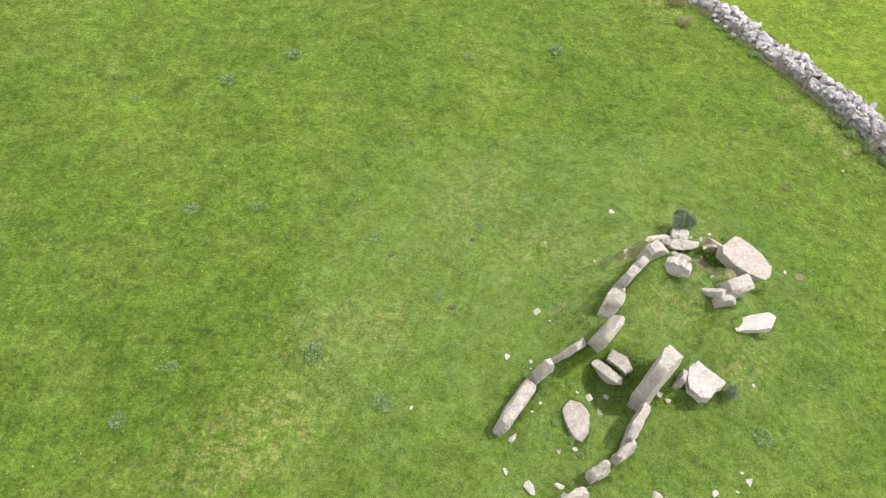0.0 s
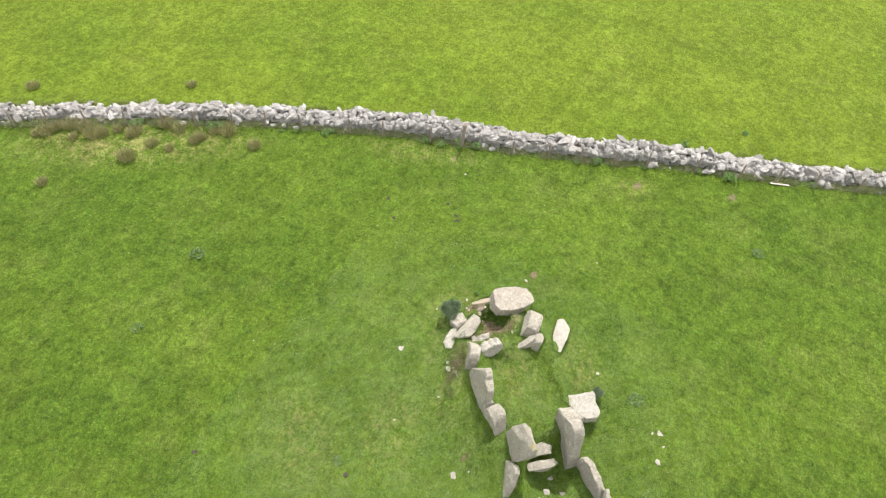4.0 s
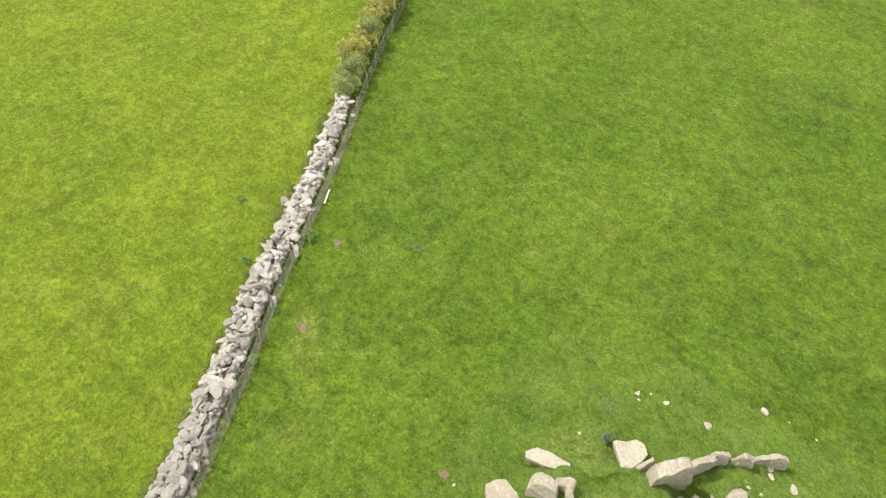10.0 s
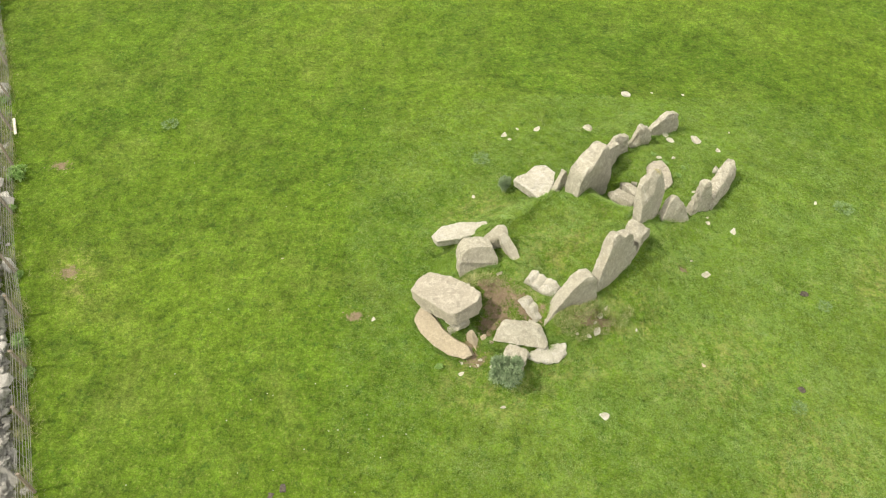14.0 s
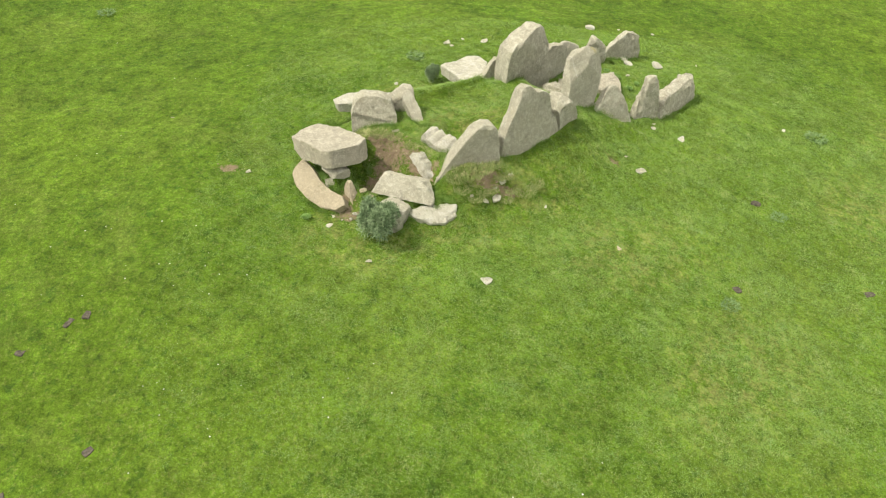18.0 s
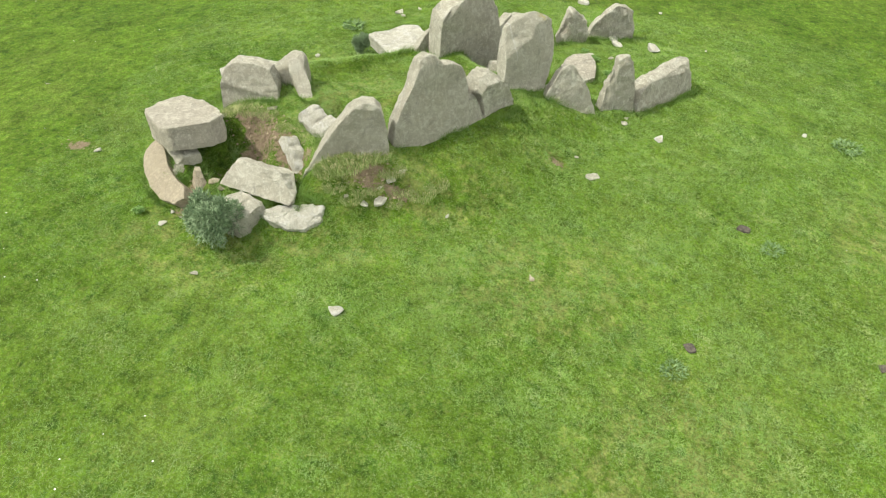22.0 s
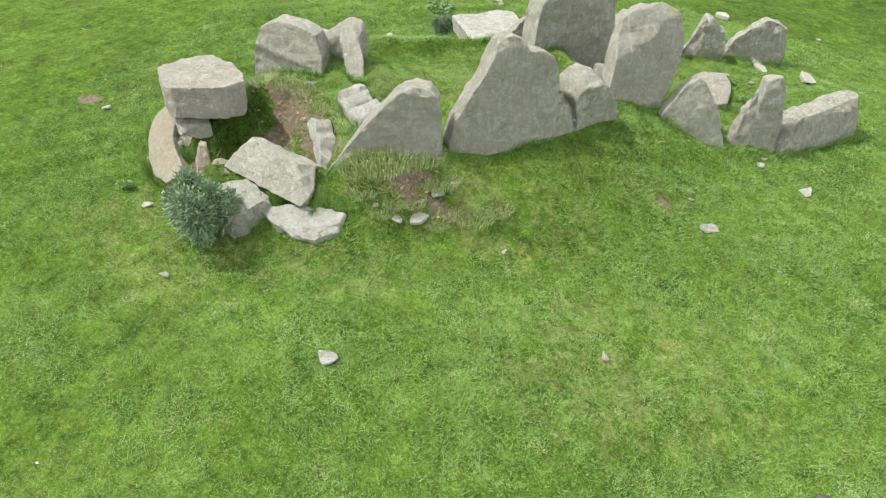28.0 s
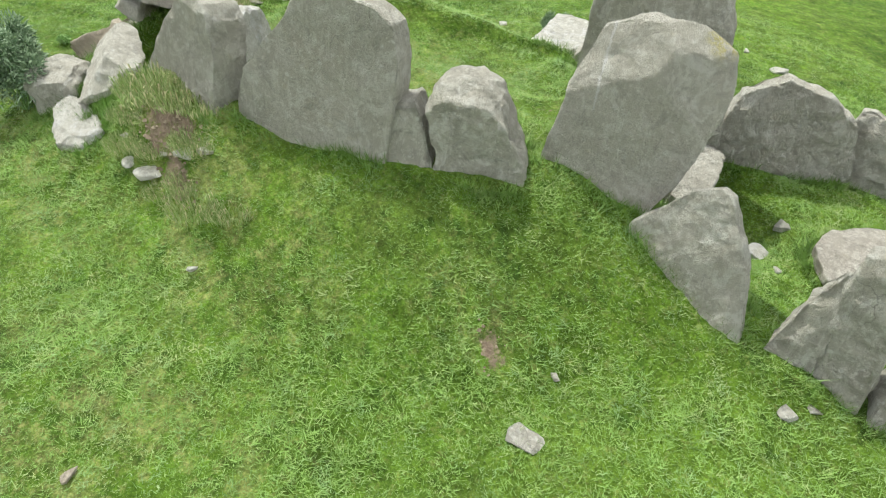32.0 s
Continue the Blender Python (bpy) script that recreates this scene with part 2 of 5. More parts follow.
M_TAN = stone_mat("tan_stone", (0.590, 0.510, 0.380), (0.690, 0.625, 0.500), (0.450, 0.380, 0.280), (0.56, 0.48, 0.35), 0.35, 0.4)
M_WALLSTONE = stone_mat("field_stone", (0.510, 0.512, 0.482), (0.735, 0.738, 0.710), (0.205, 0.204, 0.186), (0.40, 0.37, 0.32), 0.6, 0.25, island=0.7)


def plain(name, a, b, scale=30.0, rough=0.85, bump=0.3):
    k = Mat(name, rough, 0.25)
    f = k.noise(scale, 5.0, 0.65)
    return k.done(k.mix(k.ramp(f, 0.3, 0.7), a, b), f, bump, 0.01)


M_CORE = plain("rubble_core", (0.07, 0.062, 0.05), (0.17, 0.15, 0.125), 12.0)
M_WOOD = plain("grey_timber", (0.2, 0.165, 0.13), (0.36, 0.31, 0.26), 40.0)
M_WIRE = plain("galvanised_wire", (0.22, 0.22, 0.21), (0.36, 0.36, 0.35), 60.0, 0.5, 0.0)
M_PALEWOOD = plain("pale_timber", (0.6, 0.57, 0.5), (0.75, 0.72, 0.66), 30.0)
M_DUNG = plain("dry_dung", (0.045, 0.04, 0.032), (0.11, 0.098, 0.08), 18.0)
M_DAISY = plain("daisy_petal", (0.75, 0.75, 0.72), (0.82, 0.82, 0.8), 30.0, 0.7, 0.0)


def leaf_mat(name, a, b, c=None, share=0.9):
    k = Mat(name, 0.65, 0.25)
    r = k.geo.outputs["Random Per Island"]
    col = k.mix(r, a, b)
    if c:
        col = k.mix(k.ramp(r, share, share + 0.01), col, c)
    return k.done(col)


M_THISTLE = leaf_mat("thistle_leaf", (0.1, 0.17, 0.085), (0.3, 0.39, 0.235))
M_ROSETTE = leaf_mat("rosette_leaf", (0.09, 0.16, 0.06), (0.22, 0.33, 0.14))
M_GORSE = leaf_mat("gorse_leaf", (0.24, 0.31, 0.1), (0.46, 0.52, 0.25))
M_GORSE_FL = leaf_mat("gorse_flower", (0.75, 0.48, 0.02), (0.8, 0.58, 0.05))
M_RUSH = leaf_mat("rush_stem", (0.25, 0.26, 0.11), (0.5, 0.48, 0.26))
M_WEED = leaf_mat("weed_leaf", (0.13, 0.26, 0.06), (0.3, 0.45, 0.16))
M_TWIG = plain("twig", (0.12, 0.09, 0.06), (0.22, 0.17, 0.12), 30.0)


# ---------------------------------------------------------------- the lie of the land
def ease(a):
    a = np.clip(a, 0.0, 1.0)
    return a * a * (3 - 2 * a)


WALL_LINE = [(-6.46, 65.40), (2.99, 51.00), (8.23, 43.00), (10.29, 40.00), (12.26, 37.00), (14.14, 34.00), (15.89, 31.00), (17.37, 28.00), (18.57, 25.50), (19.56, 23.00), (20.44, 20.50), (21.48, 18.00), (22.74, 15.00), (24.14, 12.00), (25.67, 8.00), (27.37, 4.00), (29.24, 0.00), (31.01, -4.00), (32.55, -8.00), (37.51, -20.00), (42.47, -32.00)]


def smooth_line(points, step):
    """A Catmull-Rom line through points, sampled about every step metres."""
    p = [Vector(q) for q in points]
    p = [2 * p[0] - p[1], *p, 2 * p[-1] - p[-2]]
    out = []
    for a, b, c, d in zip(p, p[1:], p[2:], p[3:]):
        n = max(2, int((c - b).length / step))
        for i in range(n):
            t = i / n
            out.append(0.5 * (2 * b + (c - a) * t + (2 * a - 5 * b + 4 * c - d) * t * t + (3 * b - a - 3 * c + d) * t**3))
    out.append(p[-2])
    return out


WALL = smooth_line(WALL_LINE, 0.5)
WALL_X = np.array([v.x for v in WALL])
WALL_Y = np.array([v.y for v in WALL])


def beyond(x, y):
    """Metres past the wall's middle line, towards the far field."""
    return (x - np.interp(-y, -WALL_Y, WALL_X)) * 0.88


PIT = (9.0, 15.2)


def pit_depth(x, y):
    u, v = -(x - PIT[0]) * 0.47 + (y - PIT[1]) * 0.88, -(x - PIT[0]) * 0.88 - (y - PIT[1]) * 0.47
    return ease((1.32 - np.hypot(u / 0.62, v / 0.52)) / 0.62)


def kerb(x, y):
    """The low turf step on the chamber's far side: the floor inside lies a little lower."""
    s = (x - 7.35) * 0.69 + (y - 11.4) * 0.72
    w = (x - 7.35) * -0.72 + (y - 11.4) * 0.69
    return ease((w + 0.06 * np.sin(s * 6.0) + 0.02) / 0.24) * ease((2.6 - w) / 1.8) * ease((s + 1.3) / 0.6) * ease((2.0 - s) / 0.6)


def ground_z(x, y):
    """Height of the ground: nearly level pasture, a low mound under the chamber, a dug hollow by the capstone."""
    x, y = np.asarray(x, float), np.asarray(y, float)
    ax, ay, bx, by = 8.2, 13.5, 6.3, 12.4
    length = math.hypot(bx - ax, by - ay)
    dx, dy = (bx - ax) / length, (by - ay) / length
    s = np.clip((x - ax) * dx + (y - ay) * dy, 0, length)
    d = np.hypot(x - ax - s * dx, y - ay - s * dy)
    d = d * (1.0 + 0.46 * ease(0.5 + (dx * (y - ay) - dy * (x - ax)) / 1.6))
    out = np.hypot(x - 7, y - 13)
    z = 0.78 * ease((3.5 - d) / 1.95) - 0.1 * ease((out - 2.5) / 2.0) - 0.75 * ease((out - 4.0) / 9) - 0.25 * np.exp(-((x - 0.0) ** 2 + (y - 16.4) ** 2) / 10)
    z = z - 0.52 * pit_depth(x, y) - 0.15 * kerb(x, y)
    z = z - 0.3 * ease((1.25 - np.hypot(x - 4.85, y - 10.8)) / 0.8) + 0.1 * ease((1.3 - np.hypot(x - 3.3, y - 11.6)) / 1.0)
    z = z - 0.12 * ease((0.5 - np.hypot((x - 6.15) * 0.8, y - 15.5)) / 0.45)
    z = z + 0.05 * np.sin(x * 0.31 + 1.0) * np.sin(y * 0.27) * ease((np.hypot(x - 7, y - 13) - 5) / 6)
    z = z + 0.018 * (np.sin(x * 2.1 + 0.7 * y) + np.sin(y * 2.6 - 1.1 * x)) + 0.01 * np.sin(x * 5.3 + 1.0) * np.sin(y * 4.7)
    z = z + 0.24 * ease((1.05 - np.hypot((x - 6.6) * 0.75, (y - 15.2) * 1.1)) / 0.8)
    z = z - 0.28 * ease((0.72 - np.hypot(x - 8.1, y - 15.55)) / 0.5) - 0.2 * ease((0.7 - np.hypot(x - 7.25, y - 14.1)) / 0.5)
    near = ease((7.0 - np.maximum(np.abs(x - 6.5), np.abs(y - 12.5))) / 1.5)
    hump = np.sin(7.3 * x + 2.1 * np.sin(1.7 * y) + 1.1 * np.sin(4.1 * y)) * np.sin(6.9 * y + 2.3 * np.sin(1.9 * x) + 0.9 * np.sin(3.7 * x))
    fine = np.sin(12.5 * x + 2.0 * np.sin(3.1 * y)) * np.sin(11.3 * y + 2.2 * np.sin(2.7 * x))
    return z + near * (0.02 * hump + 0.01 * fine)


BARE = [(6.75, 15.5, 0.3, 0.16), (6.45, 15.3, 0.26, 0.15), (6.1, 15.45, 0.3, 0.14), (6.6, 15.5, 0.36, 0.2), (8.95, 14.5, 0.5, 0.32), (6.3, 15.5, 0.3, 0.12), (5.95, 15.42, 0.2, 0.1), (3.58, 13.56, 0.22, 0.12), (12.6, 14.86, 0.34, 0.24), (17.86, 21.67, 0.4, 0.3),
        (9.4, 16.35, 0.4, 0.24), (22.9, 8.4, 0.5, 0.3), (7.85, 15.3, 0.32, 0.3), (21.2, 12.8, 0.45, 0.3), (8.62, 14.85, 0.5, 0.42), (8.75, 15.2, 0.4, 0.36), (8.15, 15.1, 0.3, 0.4), (8.0, 15.3, 0.3, 0.3), (9.5, 15.95, 0.3, 0.25), (9.05, 15.4, 0.4, 0.36), (8.85, 14.9, 0.4, 0.5)]


def bareness(x, y):
    b = 0.42 * ease((kerb(x, y) * (1 - kerb(x, y)) - 0.17) / 0.08)
    for cx, cy, r, q in BARE:
        b = np.maximum(b, 0.8 * ease(1.35 - np.hypot((x - cx) / r, (y - cy) / q)))
    return b


DRY = [(10.6, 36.0, 5.5, 2.0, -0.96), (17.6, 23.0, 3.4, 0.8, -1.2), (20.9, 13.0, 1.2, 0.6, -1.1), (6.6, 15.4, 1.1, 0.5, 0.62), (3.9, 13.6, 0.5, 0.3, 0.4), (7.0, 16.6, 1.2, 0.5, 0.2), (3.5, 16.5, 1.8, 1.2, 0.3), (1.5, 19.0, 2.0, 1.2, 0.8), (-3.5, 13.5, 2.5, 1.4, 0.2), (9.0, 17.0, 1.5, 0.9, 0.0), (9.3, 11.5, 1.6, 0.8, 0.6), (-6.0, 10.0, 3.0, 1.6, 0.5), (7.3, 13.3, 1.9, 1.0, 0.7), (5.3, 15.2, 1.2, 0.7, 0.5)]


def dryness(x, y):
    """Where the grass has gone to straw: by the rushes, below the wall, on the mound's flank."""
    d = 0.0 * x
    for cx, cy, r, q, a in DRY:
        u, v = (x - cx) * math.cos(a) + (y - cy) * math.sin(a), -(x - cx) * math.sin(a) + (y - cy) * math.cos(a)
        d = np.maximum(d, (0.95 if r > 5 else 0.55) * ease(1.4 - np.hypot(u / r, v / q)))
    return d


def spaced(lo, hi, fine_lo, fine_hi, fine, mid_lo, mid_hi, mid):
    """Grid lines: fine inside, wider in the middle ring, growing outwards to the horizon."""
    xs = list(np.arange(fine_lo, fine_hi, fine))
    a = fine_lo - mid
    while a > mid_lo:
        xs.insert(0, a)
        a -= mid
    a = fine_hi
    while a < mid_hi:
        xs.append(a)
        a += mid
    step = mid
    while xs[0] > lo:
        step *= 1.25
        xs.insert(0, xs[0] - step)
    step = mid
    while xs[-1] < hi:
        step *= 1.25
        xs.append(xs[-1] + step)
    return np.array(xs)


def mesh_of(name, verts, faces, mats, smooth=True):
    """A mesh from an array of vertices and an array of equal-sided faces."""
    me = bpy.data.meshes.new(name)
    verts, faces = np.asarray(verts, np.float32), np.asarray(faces, np.int32)
    me.vertices.add(len(verts))
    me.vertices.foreach_set("co", verts.ravel())
    n = faces.shape[1]
    me.loops.add(faces.size)
    me.loops.foreach_set("vertex_index", faces.ravel())
    me.polygons.add(len(faces))
    me.polygons.foreach_set("loop_start", np.arange(0, faces.size, n, dtype=np.int32))
    me.polygons.foreach_set("use_smooth", np.full(len(faces), smooth))
    for m in mats:
        me.materials.append(m)
    me.update(calc_edges=True)
    return me


gx = spaced(-1500, 1500, -1.0, 14.0, 0.1, -22.0, 42.0, 0.4)
gy = spaced(-1500, 1500, 5.0, 20.0, 0.1, -22.0, 60.0, 0.4)
GX, GY = np.meshgrid(gx, gy)
GZ = ground_z(GX, GY)
nx, ny = len(gx), len(gy)
idx = np.arange(nx * ny).reshape(ny, nx)
quads = np.stack([idx[:-1, :-1], idx[:-1, 1:], idx[1:, 1:], idx[1:, :-1]], -1).reshape(-1, 4)
gme = mesh_of("ground", np.stack([GX, GY, GZ], -1).reshape(-1, 3), quads, [M_TURF, M_TURF2])
cx, cy = GX[:-1, :-1] + np.diff(gx)[None, :] / 2, GY[:-1, :-1] + np.diff(gy)[:, None] / 2
gme.polygons.foreach_set("material_index", (beyond(cx, cy) > 0).astype(np.int32).ravel())
attr = gme.attributes.new("dry", "FLOAT", "POINT")
attr.data.foreach_set("value", dryness(GX, GY).astype(np.float32).ravel())
attr = gme.attributes.new("bare", "FLOAT", "POINT")
attr.data.foreach_set("value", bareness(GX, GY).astype(np.float32).ravel())
ground = tagged(new("ground", gme), "bright green grazed pasture with bare earth patches", "ground", kind="structure")


# ---------------------------------------------------------------- building helpers
def part(name, bm, material, parent=None, label="", smooth=True):
    """Links a bmesh as one mesh object, under a thing where one is given."""
    me = bpy.data.meshes.new(name)
    for f in bm.faces:
        f.smooth = smooth
    bm.to_mesh(me)
    bm.free()
    me.materials.append(material)
    if smooth:
        me.set_sharp_from_angle(angle=radians(17))
    ob = new(name, me)
    if parent:
        ob.parent = parent
    if label:
        tagged(ob, label)
    return ob


def broken(outline, rg):
    """The outline with its long edges broken once or twice, a little in or out."""
    out = []
    for (u0, v0), (u1, v1) in zip(outline, outline[1:] + outline[:1]):
        out.append((u0, v0))
        l = math.hypot(u1 - u0, v1 - v0)
        n = 0 if l < 0.34 else 1
        for i in range(n):
            t = (i + rg.uniform(0.7, 1.3)) / (n + 1)
            k = rg.uniform(-0.01, 0.045) * min(l, 0.8)
            out.append((u0 + (u1 - u0) * t - (v1 - v0) / l * k, v0 + (v1 - v0) * t + (u1 - u0) / l * k))
    return out


def rock_mesh(outline, thick, seed, chips=5, rough=0.035, edge=0.038, jag=True, taper=0.93, bite=0.13, cuts=(), facets=9):
    """A block of stone: an outline (u, v) given thickness, its corners knocked off, its faces broken and weathered."""
    rng = random.Random(seed)
    bm = bmesh.new()
    outline = broken(outline, random.Random(seed + 5000)) if jag else outline
    mu = sum(p[0] for p in outline) / len(outline)
    mv = sum(p[1] for p in outline) / len(outline)
    size = max(max(p[0] for p in outline) - min(p[0] for p in outline), max(p[1] for p in outline) - min(p[1] for p in outline))
    rings = []
    for side in (-1, 1):
        ring = []
        for u, v in outline:
            k = 1 - (1 - taper) * rng.uniform(0.2, 1.0) * (1 if side > 0 else 0.6)
            y = side * thick / 2 * rng.uniform(0.82, 1.12)
            ring.append(bm.verts.new((mu + (u - mu) * k, y, mv + (v - mv) * k if v > mv else v)))
        rings.append(ring)
    n = len(outline)
    bm.faces.new(rings[0])
    bm.faces.new(list(reversed(rings[1])))
    for i in range(n):
        bm.faces.new((rings[0][(i + 1) % n], rings[0][i], rings[1][i], rings[1][(i + 1) % n]))
    bmesh.ops.recalc_face_normals(bm, faces=bm.faces[:])
    centre = Vector((mu, 0, mv))
    for point, normal in cuts:
        bmesh.ops.bisect_plane(bm, geom=bm.verts[:] + bm.edges[:] + bm.faces[:], plane_co=point, plane_no=Vector(normal).normalized(), clear_outer=True)
        bmesh.ops.holes_fill(bm, edges=[e for e in bm.edges if e.is_boundary], sides=0)
    for k in range(facets):
        side = 1 if k % 2 else -1
        normal = Vector((rng.uniform(-0.34, 0.34), side, rng.uniform(-0.1, 0.4))).normalized()
        far = max((w.co - centre).dot(normal) for w in bm.verts)
        bmesh.ops.bisect_plane(bm, geom=bm.verts[:] + bm.edges[:] + bm.faces[:], plane_co=centre + normal * (far - rng.uniform(0.08, 0.22) * thick), plane_no=normal, clear_outer=True)
        bmesh.ops.holes_fill(bm, edges=[e for e in bm.edges if e.is_boundary], sides=0)
    for _ in range(chips):
        v = rng.choice([w for w in bm.verts if w.co.z > mv - 0.2 * size] or bm.verts[:])
        d = v.co - centre
        if d.length < 1e-4:
            continue
        normal = (Vector((d.x / size, d.y / max(thick, 0.05) * 0.9, d.z / size)).normalized() + Vector([rng.uniform(-0.45, 0.45) for _ in range(3)])).normalized()
        reach = (v.co - centre).dot(normal)
        far = max((w.co - centre).dot(normal) for w in bm.verts)
        cut = centre + normal * (far - rng.uniform(0.3, 1.0) * bite * min(size, 1.0) * 0.8)
        if (cut - centre).dot(normal) < 0.25 * reach:
            continue
        res = bmesh.ops.bisect_plane(bm, geom=bm.verts[:] + bm.edges[:] + bm.faces[:], plane_co=cut, plane_no=normal, clear_outer=True)
        edges = [g for g in res["geom_cut"] if isinstance(g, bmesh.types.BMEdge)]
        if edges:
            bmesh.ops.holes_fill(bm, edges=[e for e in bm.edges if e.is_boundary], sides=0)
    bmesh.ops.remove_doubles(bm, verts=bm.verts[:], dist=0.004)
    bmesh.ops.bevel(bm, geom=bm.edges[:], offset=min(0.009, thick * 0.05), segments=1, affect="EDGES", profile=0.5, clamp_overlap=True)
    bmesh.ops.triangulate(bm, faces=bm.faces[:])
    for _ in range(7):
        long = [e for e in bm.edges if e.calc_length() > edge * 1.5]
        if not long or len(bm.faces) > 14000:
            break
        bmesh.ops.subdivide_edges(bm, edges=long, cuts=1)
        bmesh.ops.triangulate(bm, faces=[f for f in bm.faces if len(f.verts) > 3])
    bm.normal_update()
    off = Vector((seed * 7.31, seed * 3.17, seed * 1.73))
    grain = Euler((rng.uniform(-0.5, 0.5), rng.uniform(-0.5, 0.5), 0)).to_matrix()
    moves = []
    for v in bm.verts:
        p = v.co + off
        q = grain @ p
        a = noise.fractal(p * 1.5, 1.0, 2.0, 3) * rough * 1.3
        step = noise.noise(Vector((q.x * 1.4, q.y * 1.4, q.z * 3.0)) * 1.6) * 3.2
        ledge = (math.floor(step) + min(1.0, max(0.0, (step - math.floor(step) - 0.35) / 0.25))) / 3.2
        cell = noise.voronoi(p * 3.4)[0]
        chip = min(0.2, cell[1] - cell[0]) * 1.4 - 0.14
        c = noise.fractal(p * 9.0, 0.8, 2.0, 4) * rough * 0.6 + noise.cell(q * 4.5 + Vector((a, a, a)) * 9) * rough * 0.22
        moves.append(v.normal * (a + ledge * rough * 0.6 + chip * rough * 0.8 + c))
    for v, m in zip(bm.verts, moves):
        v.co += m
    return bm


FRINGE = []         # ends of short lines of ground at the stones' feet: x0, y0, x1, y1, outward x, outward y


def standing(name, label, category, at, yaw, outline, thick, seed, lean=0.0, roll=0.0, mat=None, group="", **more):
    """An upright slab: the outline runs along yaw from at, its v from the ground up; lean tips its top to its left side."""
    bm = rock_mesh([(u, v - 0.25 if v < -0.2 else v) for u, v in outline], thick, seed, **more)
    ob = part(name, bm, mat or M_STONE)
    z = at[2] if len(at) > 2 else float(ground_z(at[0], at[1]))
    base = [u for u, v in outline if v < 0.2]
    run, out = Vector((math.cos(radians(yaw)), math.sin(radians(yaw)))), Vector((-math.sin(radians(yaw)), math.cos(radians(yaw))))
    for side in (-1, 1):
        p, q = Vector(at[:2]) + run * min(base) + out * side * thick * 0.5, Vector(at[:2]) + run * max(base) + out * side * thick * 0.5
        FRINGE.append((p.x, p.y, q.x, q.y, out.x * side, out.y * side))
    ob.matrix_world = Matrix.Translation((at[0], at[1], z)) @ Matrix.Rotation(radians(yaw), 4, "Z") @ Matrix.Rotation(radians(-lean), 4, "X") @ Matrix.Rotation(radians(roll), 4, "Y")
    return tagged(ob, label, category, group)


def lying(name, label, category, at, yaw, outline, thick, seed, tip=0.0, bank=0.0, mat=None, group="", **more):
    """A slab on its side: the outline is its plan, at is the middle of its body; tip raises its far end along yaw, bank its left side."""
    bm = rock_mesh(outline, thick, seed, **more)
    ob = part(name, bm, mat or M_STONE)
    if max(abs(v) for q in outline for v in q) > 0.28:
        turn = Matrix.Rotation(radians(yaw), 2)
        ring = [turn @ Vector(q) + Vector(at[:2]) for q in outline]
        for p, q in zip(ring, ring[1:] + ring[:1]):
            out = ((p + q) / 2 - Vector(at[:2])).normalized()
            FRINGE.append((p.x, p.y, q.x, q.y, out.x, out.y))
    ob.matrix_world = Matrix.Translation(at) @ Matrix.Rotation(radians(yaw), 4, "Z") @ Matrix.Rotation(radians(-tip), 4, "Y") @ Matrix.Rotation(radians(bank), 4, "X") @ Matrix.Rotation(radians(-90), 4, "X")
    return tagged(ob, label, category, group)


def block(name, label, at, size, yaw, seed, mat=None, tip=0.0, bank=0.0, group="", category="stone", chips=7, **more):
    """A rough boulder of about that size, its middle at at."""
    l, w, h = size
    rng = random.Random(seed)
    k = lambda: rng.uniform(0.86, 1.0)  # noqa: E731
    outline = [(-l / 2 * k(), -w / 2 * k()), (l * 0.1, -w / 2), (l / 2 * k(), -w * 0.36 * k()), (l / 2 * k(), w * 0.3 * k()), (l * 0.2, w / 2 * k()), (-l * 0.4 * k(), w / 2 * k())]
    return lying(name, label, category, at, yaw, outline, h, seed, tip, bank, mat, group, chips=chips, **more)


# ---------------------------------------------------------------- the tomb: portal stones and chamber
SLABS = "standing stones of the tomb"
standing("portal_stone", "tall grey leaning slab at the chamber entrance", "standing stone", (6.45, 11.13, 0.25), -138,
         [(-0.07, -0.4), (-0.06, 0.0), (-0.04, 0.75), (0.02, 1.26), (0.22, 1.44), (0.55, 1.61), (0.82, 1.7), (1.08, 1.65), (1.25, 1.4), (1.4, 0.9), (1.54, 0.0), (1.52, -0.4)], 0.5, 11, lean=-2, group=SLABS, rough=0.022, chips=1, taper=0.97, facets=4,
         cuts=(((0.2, 0.3, 1.4), (-0.35, 0.6, 0.75)), ((0.9, 0.3, 1.72), (0.1, 0.6, 0.8))))
standing("portal_stone", "tall pale-topped grey slab beside the chamber entrance", "standing stone", (4.92, 12.53, 0.62), -135,
         [(-0.02, -0.5), (0.0, 0.0), (0.08, 0.55), (0.16, 1.0), (0.28, 1.28), (0.6, 1.42), (1.02, 1.42), (1.28, 1.24), (1.34, 1.0), (1.26, 0.6), (1.16, 0.22), (0.98, -0.12), (0.95, -0.5)], 0.42, 12, lean=12, mat=M_PORTAL, group=SLABS, rough=0.018, chips=1, cuts=(((0.9, -0.22, 1.08), (0.2, -0.8, 0.55)), ((0.4, -0.22, 1.22), (-0.15, -0.5, 0.85))))
standing("side_slab", "broad grey upright slab with a stepped shoulder", "standing stone", (6.34, 14.73, 0.82), -135.6,
         [(-0.06, -0.4), (-0.05, 0.05), (0.04, 0.36), (0.22, 0.64), (0.42, 0.87), (0.56, 1.14), (0.63, 1.29), (0.8, 1.34), (0.94, 1.27), (1.02, 1.13), (1.23, 1.1), (1.4, 1.0), (1.47, 0.74), (1.46, 0.35), (1.44, 0.0), (1.42, -0.4)], 0.29, 13, lean=10, group=SLABS, rough=0.016, chips=0, taper=0.985, jag=False, facets=3)
